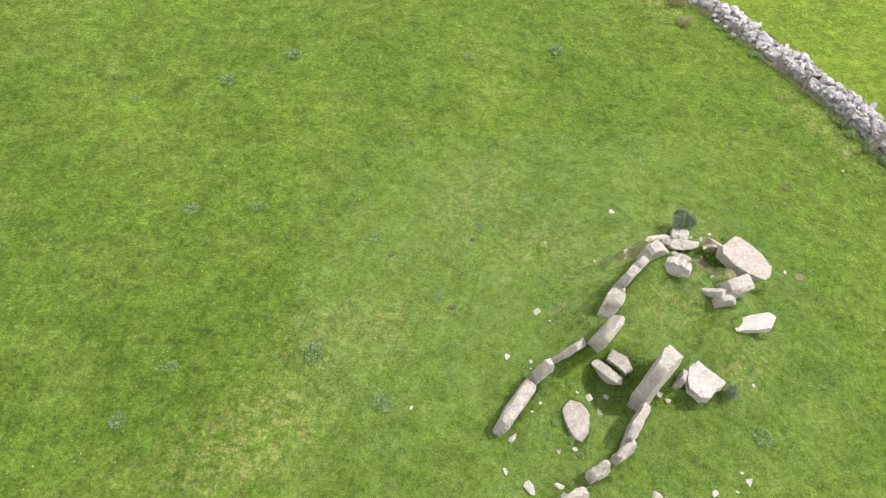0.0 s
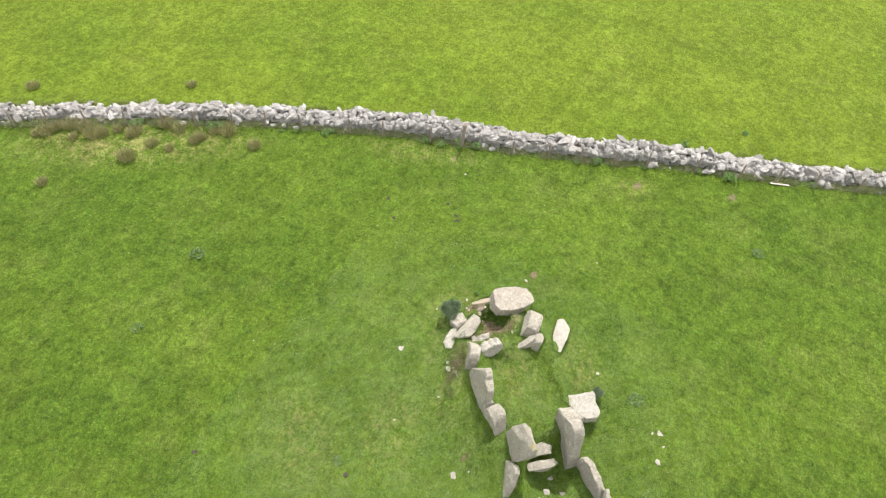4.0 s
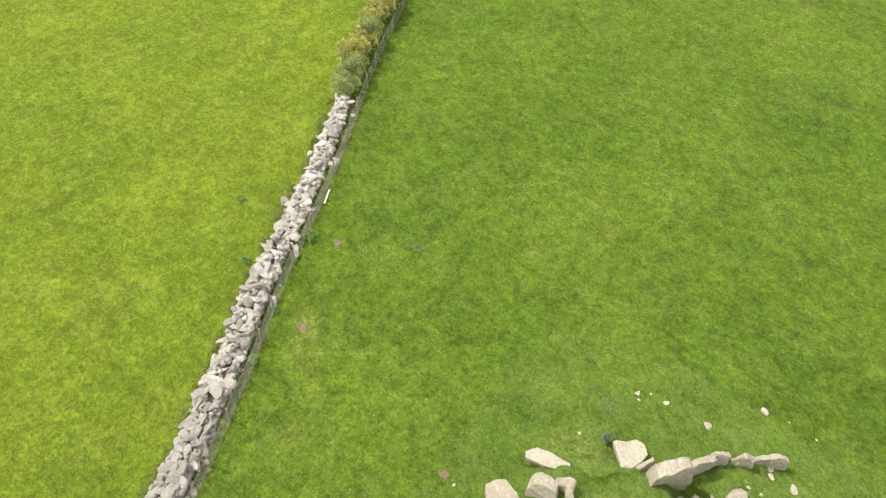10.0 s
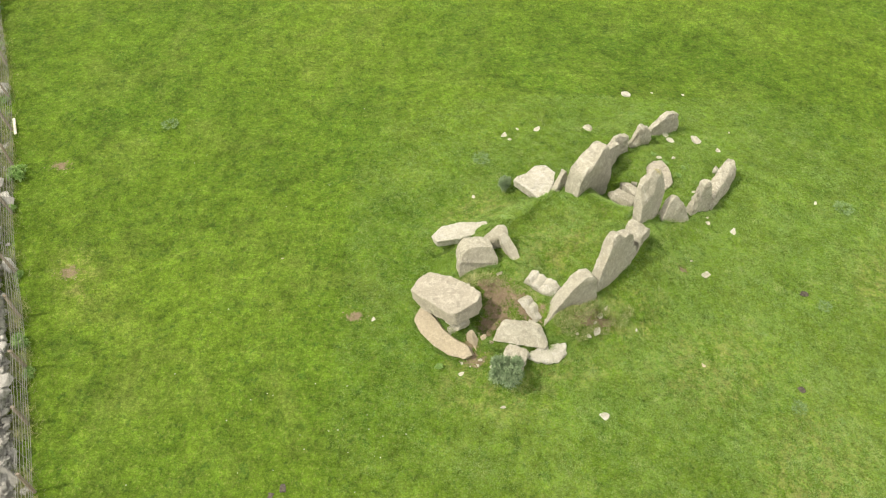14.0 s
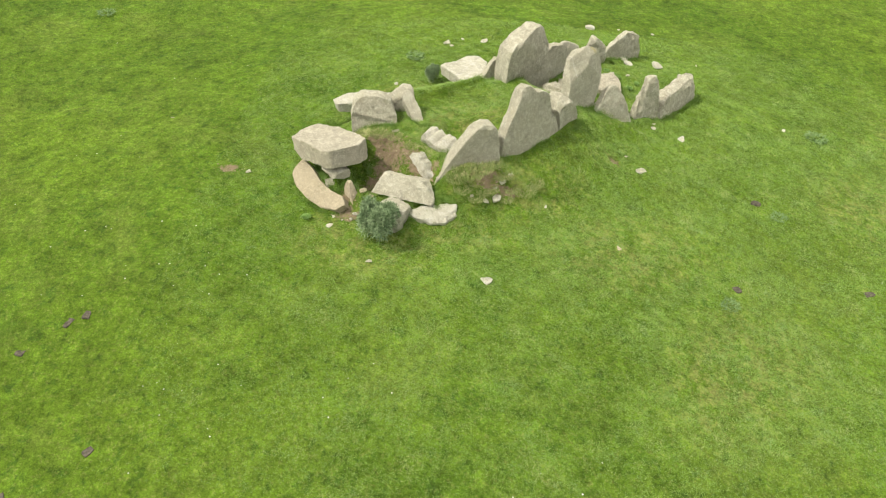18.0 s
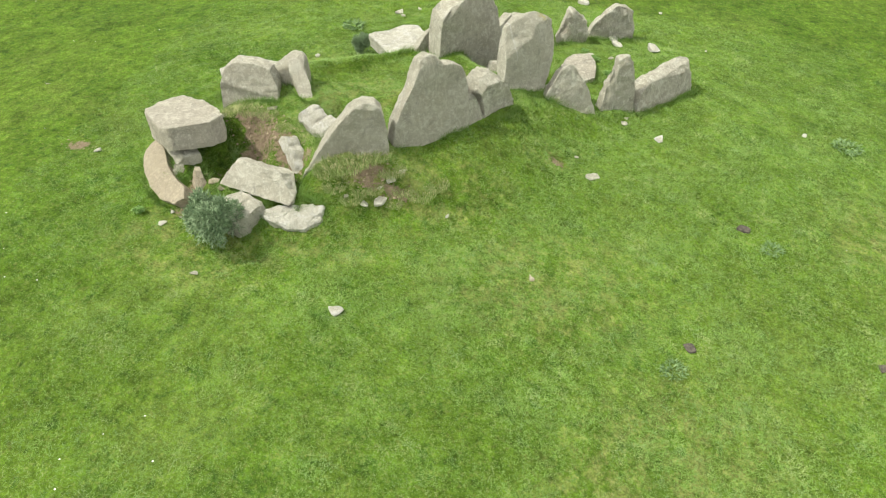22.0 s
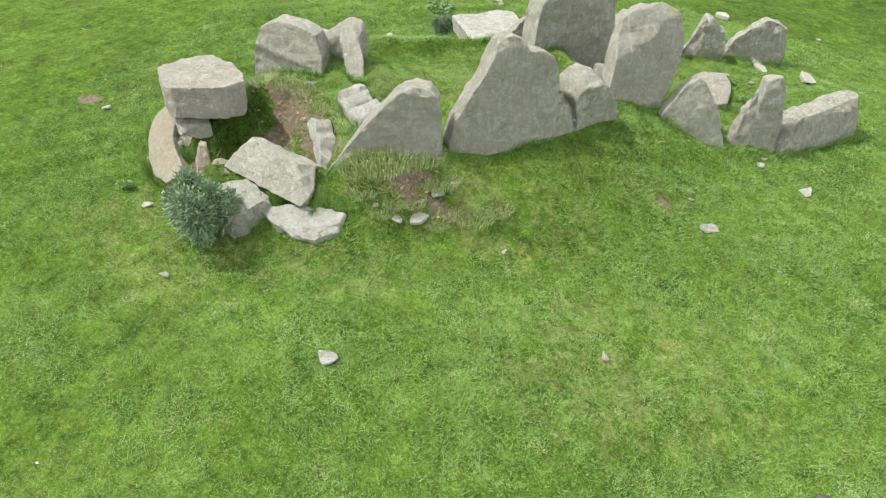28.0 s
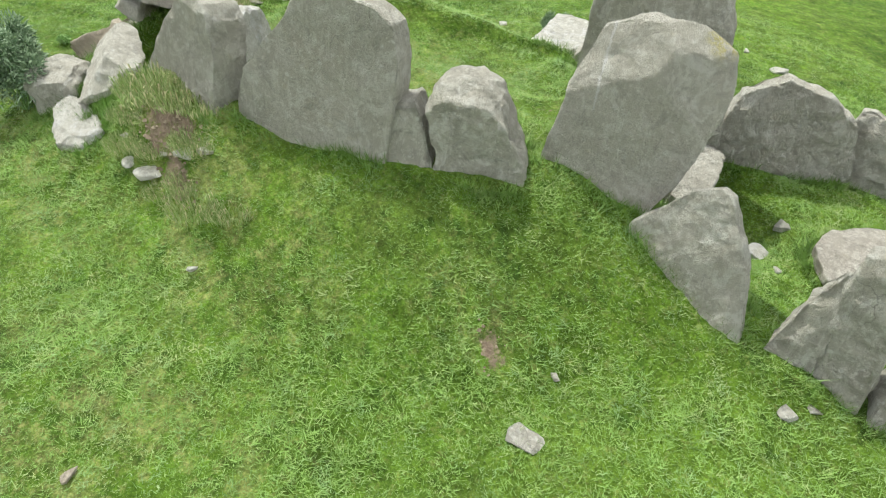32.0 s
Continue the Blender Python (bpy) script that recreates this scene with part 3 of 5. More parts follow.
standing("side_slab", "grey triangular upright slab above a turf bank", "standing stone", (7.63, 15.44, 0.44), -158.3,
         [(-0.36, -0.3), (-0.1, 0.05), (0.16, 0.38), (0.42, 0.73), (0.68, 1.02), (0.86, 1.18), (1.0, 1.23), (1.18, 1.21), (1.29, 1.1), (1.34, 0.8), (1.37, 0.45), (1.4, -0.3)], 0.36, 14, lean=9, group=SLABS, rough=0.018, chips=0, taper=0.985, jag=False, facets=3)
boulder = standing("boulder", "squat cracked grey boulder beside the broad slab", "boulder", (5.3, 13.68, 0.66), -124,
                   [(0.36, -0.4), (0.32, 0.2), (0.2, 0.62), (0.32, 0.82), (0.52, 0.86), (0.76, 0.76), (0.92, 0.48), (1.06, 0.18), (1.1, -0.08), (1.08, -0.4)], 0.56, 15, lean=5, group=SLABS, rough=0.03, chips=1, facets=3, cuts=(((0.7, -0.28, 0.62), (0.05, -0.6, 0.8)), ((1.0, 0.0, 0.5), (0.6, -0.2, 0.75))))
flake = part("split_flake", rock_mesh([(-0.12, -0.5), (-0.1, 0.34), (-0.04, 0.58), (0.12, 0.62), (0.2, 0.5), (0.3, 0.16), (0.36, -0.1), (0.34, -0.5)], 0.46, 16, rough=0.025, chips=1, facets=3, cuts=(((0.1, -0.23, 0.48), (-0.2, -0.6, 0.75)),)), M_STONE, boulder, "grey flake split from the boulder")

# the capstone, what carries it, and the stones round the hollow
lying("capstone", "thick rosy grey capstone tilted on smaller stones", "capstone", (10.12, 15.0, 0.73), -45,
      [(0.92, 0.42), (1.04, 0.03), (0.92, -0.3), (0.4, -0.52), (-0.1, -0.62), (-0.68, -0.58), (-0.84, -0.3), (-0.72, 0.36), (-0.56, 0.46), (0.02, 0.5), (0.56, 0.5)], 0.48, 21, tip=-14, bank=3, mat=M_PINK, rough=0.026, chips=0, jag=False, taper=0.94, facets=2,
      cuts=(((-0.82, 0.16, 0.1), (-0.8, 0.5, 0.2)), ((-0.2, 0.24, -0.58), (-0.1, 0.5, -0.8)), ((0.9, 0.0, -0.2), (0.7, 0.2, -0.6))))
lying("end_slab", "curved tan slab leaning under the capstone", "slab", (10.38, 15.5, 0.06), -46,
      [(0.78, -0.26), (0.7, 0.18), (0.3, 0.33), (-0.2, 0.36), (-0.72, 0.28), (-1.12, 0.08), (-1.24, -0.14), (-1.0, -0.24), (-0.6, -0.16), (-0.15, -0.16), (0.3, -0.24)], 0.24, 22, bank=-34, mat=M_TAN, rough=0.014, chips=0, jag=False, facets=1)
block("prop_stone", "flat grey stone wedged beneath the capstone", (9.92, 15.5, 0.5), (0.62, 0.44, 0.2), -40, 23)
block("prop_stone", "small grey stone beneath the capstone", (10.0, 15.58, 0.22), (0.26, 0.24, 0.42), 15, 24)
standing("leaning_stone", "small pointed tan stone at the edge of the hollow", "stone", (9.64, 15.7, 0.06), 129,
         [(-0.02, -0.3), (-0.02, 0.18), (0.08, 0.42), (0.18, 0.38), (0.36, 0.16), (0.52, 0.0), (0.5, -0.3)], 0.2, 25, lean=12, mat=M_TAN, chips=1)
lying("leaning_slab", "grey streaked slab propped on a rounded stone", "slab", (8.25, 16.0, 0.52), 0,
      [(0.78, 0.06), (0.62, -0.26), (0.38, -0.44), (-0.1, -0.48), (-0.42, -0.34), (-0.6, -0.06), (-0.66, 0.16), (-0.56, 0.28), (-0.28, 0.32), (0.1, 0.26), (0.5, 0.2)], 0.56, 26, rough=0.024, chips=1, jag=False, taper=0.97, facets=0,
      cuts=(((0.0, -0.24, -0.2), (0.06, -0.36, 0.4)), ((0.0, -0.24, -0.1), (-0.08, -0.5, -0.24)), ((0.0, 0.12, 0.2), (0.1, 0.85, 0.4)), ((0.3, -0.25, 0.0), (0.34, -0.5, 0.1)), ((-0.3, -0.22, 0.0), (-0.3, -0.34, 0.0)), ((-0.5, -0.1, 0.22), (-0.5, -0.4, 0.5)), ((0.0, 0.12, 0.0), (0.0, 1.0, -0.3))))
lying("flat_slab", "pale angular slab lying on the grass", "slab", (7.62, 16.3, 0.14), 0,
      [(0.62, 0.02), (0.3, -0.18), (0.02, -0.27), (-0.46, -0.26), (-0.5, -0.04), (-0.3, 0.2), (0.0, 0.26), (0.3, 0.2)], 0.24, 27, mat=M_WHITE, bank=-10, jag=False, facets=1, taper=0.97)
block("rounded_stone", "rounded grey stone beneath the propped slab", (8.42, 16.42, 0.16), (0.7, 0.58, 0.56), 70, 28, facets=2)
standing("chamber_block", "rough pale block with a ragged broken rim", "boulder", (7.96, 14.3, 0.52), 142,
         [(-0.06, -0.4), (-0.04, 0.3), (0.04, 0.54), (0.16, 0.64), (0.26, 0.54), (0.36, 0.6), (0.48, 0.5), (0.6, 0.56), (0.74, 0.5), (0.86, 0.42), (0.92, 0.2), (0.94, -0.4)], 0.42, 29, mat=M_WHITE, lean=-16, rough=0.026, chips=1, bite=0.16, facets=3)
standing("chamber_stone", "ragged pale stone standing in brown earth", "stone", (8.27, 14.98, 0.44), 141,
         [(-0.06, -0.4), (-0.04, 0.2), (0.04, 0.38), (0.2, 0.42), (0.32, 0.3), (0.44, 0.3), (0.58, 0.16), (0.72, 0.12), (0.8, -0.1), (0.8, -0.4)], 0.24, 50, mat=M_WHITE, rough=0.026, chips=1, lean=14, facets=2)
block("chamber_stone", "small pale stone on the chamber turf", (7.86, 13.34, 0.56), (0.56, 0.28, 0.2), 5, 30, mat=M_WHITE)
standing("chamber_block", "squarish light grey block at the chamber's edge", "boulder", (9.83, 13.84, 0.66), -167.7,
         [(-0.04, -0.4), (-0.02, 0.3), (0.1, 0.66), (0.28, 0.76), (0.7, 0.72), (0.92, 0.62), (1.04, 0.3), (1.06, -0.4)], 0.62, 31, rough=0.018, chips=1, bite=0.14, lean=8, facets=3, cuts=(((0.5, 0.2, 0.72), (0.1, 0.5, 0.85)),))
standing("chamber_slab", "pale broken stone leaning against the block", "standing stone", (9.14, 13.24, 0.55), -175,
         [(-0.04, -0.3), (0.0, 0.4), (0.12, 0.62), (0.36, 0.78), (0.54, 0.82), (0.66, 0.7), (0.72, 0.3), (0.72, -0.3)], 0.3, 32, rough=0.02, lean=4, facets=3)
lying("chamber_slab", "thin pale splinter of stone beside the block", "standing stone", (8.45, 13.5, 0.98), 130,
      [(-0.46, -0.08), (-0.2, -0.15), (0.2, -0.13), (0.48, -0.08), (0.46, 0.08), (0.1, 0.15), (-0.3, 0.13), (-0.46, 0.06)], 0.24, 51, tip=-46, bank=10, rough=0.02, facets=2)
lying("fallen_slab", "long flat white slab lying in the grass", "slab", (9.7, 12.6, 0.5), 0,
      [(-0.84, -0.1), (-0.74, -0.36), (0.0, -0.32), (0.56, -0.24), (0.86, 0.14), (0.7, 0.36), (0.1, 0.26), (-0.5, 0.1)], 0.24, 33, tip=-3, mat=M_WHITE, rough=0.024, chips=1, jag=False, facets=2)
lying("fallen_slab", "white heart-shaped slab fallen on the turf", "slab", (7.42, 10.65, 0.46), 0,
      [(-0.14, 0.88), (0.2, 0.42), (0.68, -0.12), (0.56, -0.26), (0.28, -0.34), (0.0, -0.64), (-0.34, -0.62), (-0.58, -0.3), (-0.52, 0.02)], 0.3, 34, taper=0.97, tip=-3, bank=-4, mat=M_WHITE, rough=0.018, chips=0, jag=False, facets=0)
standing("leaning_stone", "small grey stone leaning beside the tall portal slab", "stone", (7.08, 11.2, 0.28), -130,
         [(0.1, -0.3), (0.12, 0.16), (0.36, 0.4), (0.62, 0.62), (0.84, 0.66), (0.92, 0.3), (0.9, -0.3)], 0.24, 35, lean=8, chips=1)
lying("sill_stone", "grey stone set across the chamber entrance", "stone", (4.58, 11.06, 0.36), -48,
      [(-0.58, -0.1), (0.3, -0.18), (0.58, -0.06), (0.45, 0.14), (-0.5, 0.16)], 0.5, 36, bank=12)
lying("sill_stone", "grey stone behind the entrance sill", "stone", (5.0, 11.32, 0.55), -45,
      [(-0.45, -0.2), (0.35, -0.22), (0.46, 0.05), (0.1, 0.24), (-0.42, 0.16)], 0.5, 37, bank=18)

# forecourt: two curving wings of low uprights
WING = "low uprights of the forecourt"
standing("wing_stone", "grey triangular slab next to the portal stone", "standing stone", (4.09, 12.1, 0.59), -148.4,
         [(0.02, -0.7), (0.02, -0.04), (0.18, 0.14), (0.36, 0.37), (0.56, 0.47), (0.66, 0.43), (0.83, 0.16), (1.0, -0.16), (1.17, -0.46), (1.15, -0.9)], 0.22, 41, lean=20, group=WING, rough=0.018, chips=0, taper=0.98, jag=False, facets=4)
split = standing("wing_stone", "split grey stone in two leaning leaves", "standing stone", (2.96, 11.42, 0.04), -152,
                 [(0.32, -0.3), (0.32, 0.0), (0.26, 0.66), (0.3, 1.0), (0.46, 1.06), (0.58, 0.92), (0.68, 0.4), (0.74, -0.3)], 0.3, 42, group=WING, rough=0.03, lean=6, jag=False, chips=0)
part("split_flake", rock_mesh([(-0.06, -0.3), (-0.02, 0.02), (0.08, 0.42), (0.2, 0.8), (0.28, 0.84), (0.34, 0.2), (0.35, -0.3)], 0.3, 49, rough=0.03, chips=1), M_STONE, split, "leaning leaf of grey stone")
standing("wing_stone", "long low grey slab ending the wing", "standing stone", (2.32, 11.06, -0.08), -129,
         [(-0.05, -0.3), (0.0, 0.06), (0.1, 0.3), (0.42, 0.46), (1.2, 0.54), (1.8, 0.54), (1.95, 0.4), (2.0, -0.1), (1.95, -0.45)], 0.42, 43, lean=14, group=WING, jag=False, rough=0.025, chips=1, cuts=(((1.0, -0.2, 0.42), (0.0, -0.5, 0.85)),))
standing("wing_stone", "grey slab next to the tall portal stone", "standing stone", (5.5, 9.97, 0.1), -126.5,
         [(-0.03, -0.35), (0.0, 0.2), (0.1, 0.6), (0.5, 0.84), (0.95, 0.72), (1.3, 0.46), (1.42, 0.1), (1.4, -0.35)], 0.3, 44, group=WING, chips=1)
standing("wing_stone", "small grey upright with a level top", "standing stone", (4.86, 8.84, 0.0), -149,
         [(0.0, -0.3), (-0.02, 0.3), (0.06, 0.66), (0.2, 0.72), (0.45, 0.56), (0.66, 0.42), (0.7, -0.3)], 0.28, 45, group=WING, chips=1)
standing("wing_stone", "small grey upright with a pointed top", "standing stone", (4.12, 8.3, -0.06), -160,
         [(0.0, -0.3), (0.0, 0.2), (0.2, 0.74), (0.38, 0.66), (0.64, 0.42), (0.7, 0.0), (0.68, -0.3)], 0.3, 46, group=WING, chips=1)
standing("wing_stone", "low grey upright with a rounded top", "standing stone", (3.4, 7.72, -0.16), -157,
         [(-0.05, -0.2), (0.05, 0.24), (0.3, 0.5), (0.6, 0.7), (0.85, 0.68), (1.05, 0.52), (1.16, 0.1), (1.14, -0.3)], 0.3, 47, group=WING, chips=1)
lying("court_slab", "flat rosy slab sunk in the court's turf", "slab", (3.5, 9.78, -0.03), 0,
      [(-0.42, 0.36), (-0.12, 0.64), (0.22, 0.5), (0.36, 0.1), (0.24, -0.4), (0.02, -0.66), (-0.24, -0.55), (-0.4, -0.06)], 0.2, 48, mat=M_PINK, rough=0.02, facets=1)

# loose stones in the grass: x, y, length, kind (white, tan, grey), height, seed
LOOSE = [(6.36, 17.82, 0.3, "w", 0.65, 900), (2.92, 13.64, 0.36, "g", 0.65, 901), (1.66, 12.02, 0.3, "w", 0.65, 902), (-1.36, 10.58, 0.22, "g", 1, 903), (1.5, 9.42, 0.4, "w", 2, 904), (1.77, 7.92, 0.52, "w", 2, 905), (2.66, 7.95, 0.34, "w", 2, 906), (2.78, 7.7, 0.36, "w", 2, 907), (4.03, 10.55, 0.34, "w", 2, 908), (4.62, 10.62, 0.3, "w", 2, 909), (4.22, 10.04, 0.32, "w", 2, 910), (6.3, 10.2, 0.28, "w", 2, 911), (6.1, 10.4, 0.26, "g", 1, 912), (1.2, 8.45, 0.3, "g", 1, 913), (3.14, 7.6, 0.26, "g", 1, 914), (3.25, 7.55, 0.24, "g", 1, 915), (3.28, 8.92, 0.22, "g", 1, 916), (3.68, 5.32, 0.42, "w", 2, 917), (5.3, 7.48, 0.42, "g", 2, 918), (8.15, 7.78, 0.3, "g", 1, 919), (7.05, 7.52, 0.28, "g", 1, 920), (9.27, 10.7, 0.16, "g", 1, 921), (14.86, 12.73, 0.2, "g", 1, 922), (12.06, 15.02, 0.2, "g", 1, 923), (9.78, 16.72, 0.22, "g", 1, 924), (8.78, 17.55, 0.16, "g", 1, 925), (7.95, 15.5, 0.26, "g", 1, 930), (2.4, 11.75, 0.22, "g", 1, 931), (9.6, 16.2, 0.16, "g", 1, 935), (9.3, 16.35, 0.14, "g", 1, 936), (9.75, 16.4, 0.12, "g", 1, 937), (2.5, 10.4, 0.18, "g", 1, 938), (0.5, 7.4, 0.16, "g", 1, 939), (8.75, 14.25, 0.28, "g", 1, 940), (9.55, 14.5, 0.2, "g", 1, 941), (17.2, 20.6, 0.16, "g", 1, 942), (9, 16.55, 0.2, "g", 1, 943), (3.64, 16.46, 0.2, "t", 1, 944), (2.68, 5.18, 0.14, "g", 1, 945), (3.25, 13.19, 0.14, "g", 1, 946), (5.2, 15.5, 0.12, "g", 1, 947), (2.36, 11.55, 0.2, "g", 1, 948), (9.35, 16.5, 0.1, "g", 1, 955), (9.55, 16.5, 0.09, "g", 1, 956), (9.2, 15.86, 0.24, "t", 1, 957), (9.02, 15.98, 0.2, "t", 1, 958), (9.3, 15.62, 0.2, "t", 1, 959), (9.55, 15.8, 0.18, "t", 1, 960), (9.12, 15.66, 0.16, "t", 1, 961), (3.66, 10.66, 0.14, "g", 1, 967), (2.79, 8.9, 0.2, "g", 1, 968), (1.57, 5.26, 0.16, "g", 1, 969), (7.98, 8, 0.18, "g", 1, 970), (7.68, 7.5, 0.16, "g", 1, 971), (2.2, 10.16, 0.14, "g", 1, 972), (6.05, 15.2, 0.22, "g", 1.6, 981), (6.21, 15.37, 0.26, "g", 1.6, 982), (6.52, 15.84, 0.2, "g", 1.8, 983), (6.3, 15.68, 0.3, "g", 1.4, 984), (6.84, 15.84, 0.2, "g", 1.6, 985), (6.36, 15.54, 0.18, "g", 1.4, 986)]
KINDS = {"w": (M_WHITE, "small pale loose stone lying in the grass"), "t": (M_TAN, "small tan stone lying on bare earth"), "g": (M_STONE, "small grey loose stone lying in the grass")}
for x, y, l, kind, up, seed in LOOSE:
    r = random.Random(seed)
    size = (l * (1.3 if seed in (901, 902) else 0.95), l * r.uniform(0.42, 0.66), l * up * r.uniform(0.13, 0.19))
    turned = 37 if seed in (901, 902) else r.uniform(0, 180)
    block("loose_stone", KINDS[kind][1], (x, y, float(ground_z(x, y)) + l * 0.03 * up + 0.012), size, turned, seed,
          mat=KINDS[kind][0], tip=r.uniform(-8, 8), bank=r.uniform(-8, 8), group="loose stones", chips=6, edge=0.06, rough=0.016, bite=0.3)


# ---------------------------------------------------------------- dry stone wall, fence, hedge
def along(points):
    """Cumulative length along a line of points."""
    d = [0.0]
    for a, b in zip(points, points[1:]):
        d.append(d[-1] + (b - a).length)
    return np.array(d)


def wall_frame(s):
    """Middle point and the two directions (along, towards the tomb) at a length along the wall."""
    x, y = np.interp(s, WALL_S, WALL_X), np.interp(s, WALL_S, WALL_Y)
    x2, y2 = np.interp(s + 0.5, WALL_S, WALL_X), np.interp(s + 0.5, WALL_S, WALL_Y)
    a = Vector((x2 - x, y2 - y)).normalized()
    return Vector((x, y)), a, Vector((a.y, -a.x))


WALL_S = along(WALL)
S_END = float(np.interp(-0.2, -WALL_Y, WALL_S))
BASE_W, TOP_W = 1.14, 0.82


def wall_size(s):
    """The wall is at its biggest opposite the tomb and dwindles towards both ends."""
    return float(np.interp(-np.interp(s, WALL_S, WALL_Y), (-55, -36, -27, -13, -6, 2), (0.62, 0.78, 1.0, 1.0, 0.8, 0.66)))


def wall_height(s):
    return 0.56 * wall_size(s) + 0.08 * math.sin(s * 0.55) + 0.07 * math.sin(s * 1.7 + 1.0) + 0.04 * math.sin(s * 4.1)


def wall_core():
    bm = bmesh.new()
    rings = []
    for s in np.arange(0.0, S_END, 0.5):
        p, a, n = wall_frame(s)
        h = wall_height(s) - 0.2
        z = float(ground_z(p.x, p.y))
        ring = []
        k = wall_size(s)
        for off, up in ((BASE_W * k / 2 - 0.2, -0.15), (TOP_W * k / 2 - 0.2, h), (-TOP_W * k / 2 + 0.2, h), (-BASE_W * k / 2 + 0.2, -0.15)):
            ring.append(bm.verts.new((p.x + n.x * off, p.y + n.y * off, z + up)))
        rings.append(ring)
    for r, q in zip(rings, rings[1:]):
        for i in range(4):
            bm.faces.new((r[i], r[(i + 1) % 4], q[(i + 1) % 4], q[i]))
    bm.faces.new(rings[0])
    bm.faces.new(list(reversed(rings[-1])))
    bmesh.ops.recalc_face_normals(bm, faces=bm.faces[:])
    return bm


def stone_variants(count):
    """Small broken stones of unit size, a few dozen triangles each."""
    out = []
    for i in range(count):
        rng = random.Random(500 + i)
        bm = bmesh.new()
        for _ in range(16):
            d = Vector([rng.gauss(0, 1) for _ in range(3)]).normalized()
            k = max(abs(d.x), abs(d.y), abs(d.z)) ** 0.55
            bm.verts.new(d / k * rng.uniform(0.48, 0.6))
        res = bmesh.ops.convex_hull(bm, input=bm.verts[:])
        bmesh.ops.delete(bm, geom=[v for v in bm.verts if not v.link_faces], context="VERTS")
        bmesh.ops.dissolve_limit(bm, angle_limit=0.2, verts=bm.verts[:], edges=bm.edges[:])
        bmesh.ops.triangulate(bm, faces=bm.faces[:])
        bmesh.ops.recalc_face_normals(bm, faces=bm.faces[:])
        me = bpy.data.meshes.new("stone")
        bm.to_mesh(me)
        bm.free()
        me.materials.append(M_WALLSTONE)
        out.append(me)
    return out


VARIANTS = stone_variants(24)


def wall_stones():
    """Poses of the wall's stones: rough courses on both faces, coping stones set every which way on top."""
    rng = random.Random(77)
    out = []
    for side in (1, -1):
        rows = 4 if side > 0 else 3
        for r in range(rows):
            s = rng.uniform(0, 0.3)
            while s < S_END - 0.2:
                l = rng.choice((rng.uniform(0.12, 0.24), rng.uniform(0.16, 0.46)))
                p, a, n = wall_frame(s + l / 2)
                h = wall_height(s) - 0.12
                hz = h / rows
                up = hz * (r + 0.5) + rng.uniform(-0.04, 0.04)
                w = (BASE_W + (TOP_W - BASE_W) * up / max(h, 0.1)) * wall_size(s)
                off = side * (w / 2 - 0.13 + rng.uniform(-0.03, 0.07))
                z = float(ground_z(p.x, p.y)) + up
                m = Matrix.Translation((p.x + n.x * off, p.y + n.y * off, z)) @ Matrix.Rotation(math.atan2(a.y, a.x) + rng.uniform(-0.3, 0.3), 4, "Z") @ Euler((rng.uniform(-0.35, 0.35), rng.uniform(-0.3, 0.3), 0)).to_matrix().to_4x4()
                out.append((s, m @ Matrix.Diagonal((l * 1.15, rng.uniform(0.26, 0.36), hz * rng.uniform(1.05, 1.5), 1))))
                s += l * rng.uniform(0.9, 1.05)
    for row in range(6):
        s = rng.uniform(0, 0.3)
        while s < S_END - 0.2:
            l = rng.choice((rng.uniform(0.11, 0.2), rng.uniform(0.14, 0.24), rng.uniform(0.2, 0.38), rng.uniform(0.36, 0.78)))
            p, a, n = wall_frame(s + l / 2)
            off = (row - 2.5) / 5 * (TOP_W + 0.12) * wall_size(s) + rng.uniform(-0.07, 0.07)
            z = float(ground_z(p.x, p.y)) + wall_height(s) - 0.1 + rng.uniform(-0.07, 0.12) - 0.06 * abs(row - 2.5)
            m = Matrix.Translation((p.x + n.x * off, p.y + n.y * off, z)) @ Matrix.Rotation(math.atan2(a.y, a.x) + rng.gauss(0, 1.1), 4, "Z") @ Euler((rng.gauss(0, 0.3), rng.gauss(0, 0.3), 0)).to_matrix().to_4x4()
            out.append((s, m @ Matrix.Diagonal((l * 1.15, min(l * 1.1, rng.uniform(0.2, 0.46)), rng.uniform(0.14, 0.3), 1))))
            s += l * rng.uniform(0.85, 1.05)
    for _ in range(50):
        s = rng.uniform(18, S_END - 1)
        p, a, n = wall_frame(s)
        off = rng.choice((1, 1, -1)) * (BASE_W / 2 + rng.uniform(0.0, 0.3))
        k = rng.choice((rng.uniform(0.1, 0.24), rng.uniform(0.2, 0.42)))
        x, y = p.x + n.x * off, p.y + n.y * off
        m = Matrix.Translation((x, y, float(ground_z(x, y)) + k * 0.2)) @ Euler((rng.uniform(-0.4, 0.4), rng.uniform(-0.4, 0.4), rng.uniform(0, 6))).to_matrix().to_4x4()
        out.append((s, m @ Matrix.Diagonal((k * 1.4, k, k * 0.7, 1))))
    return out


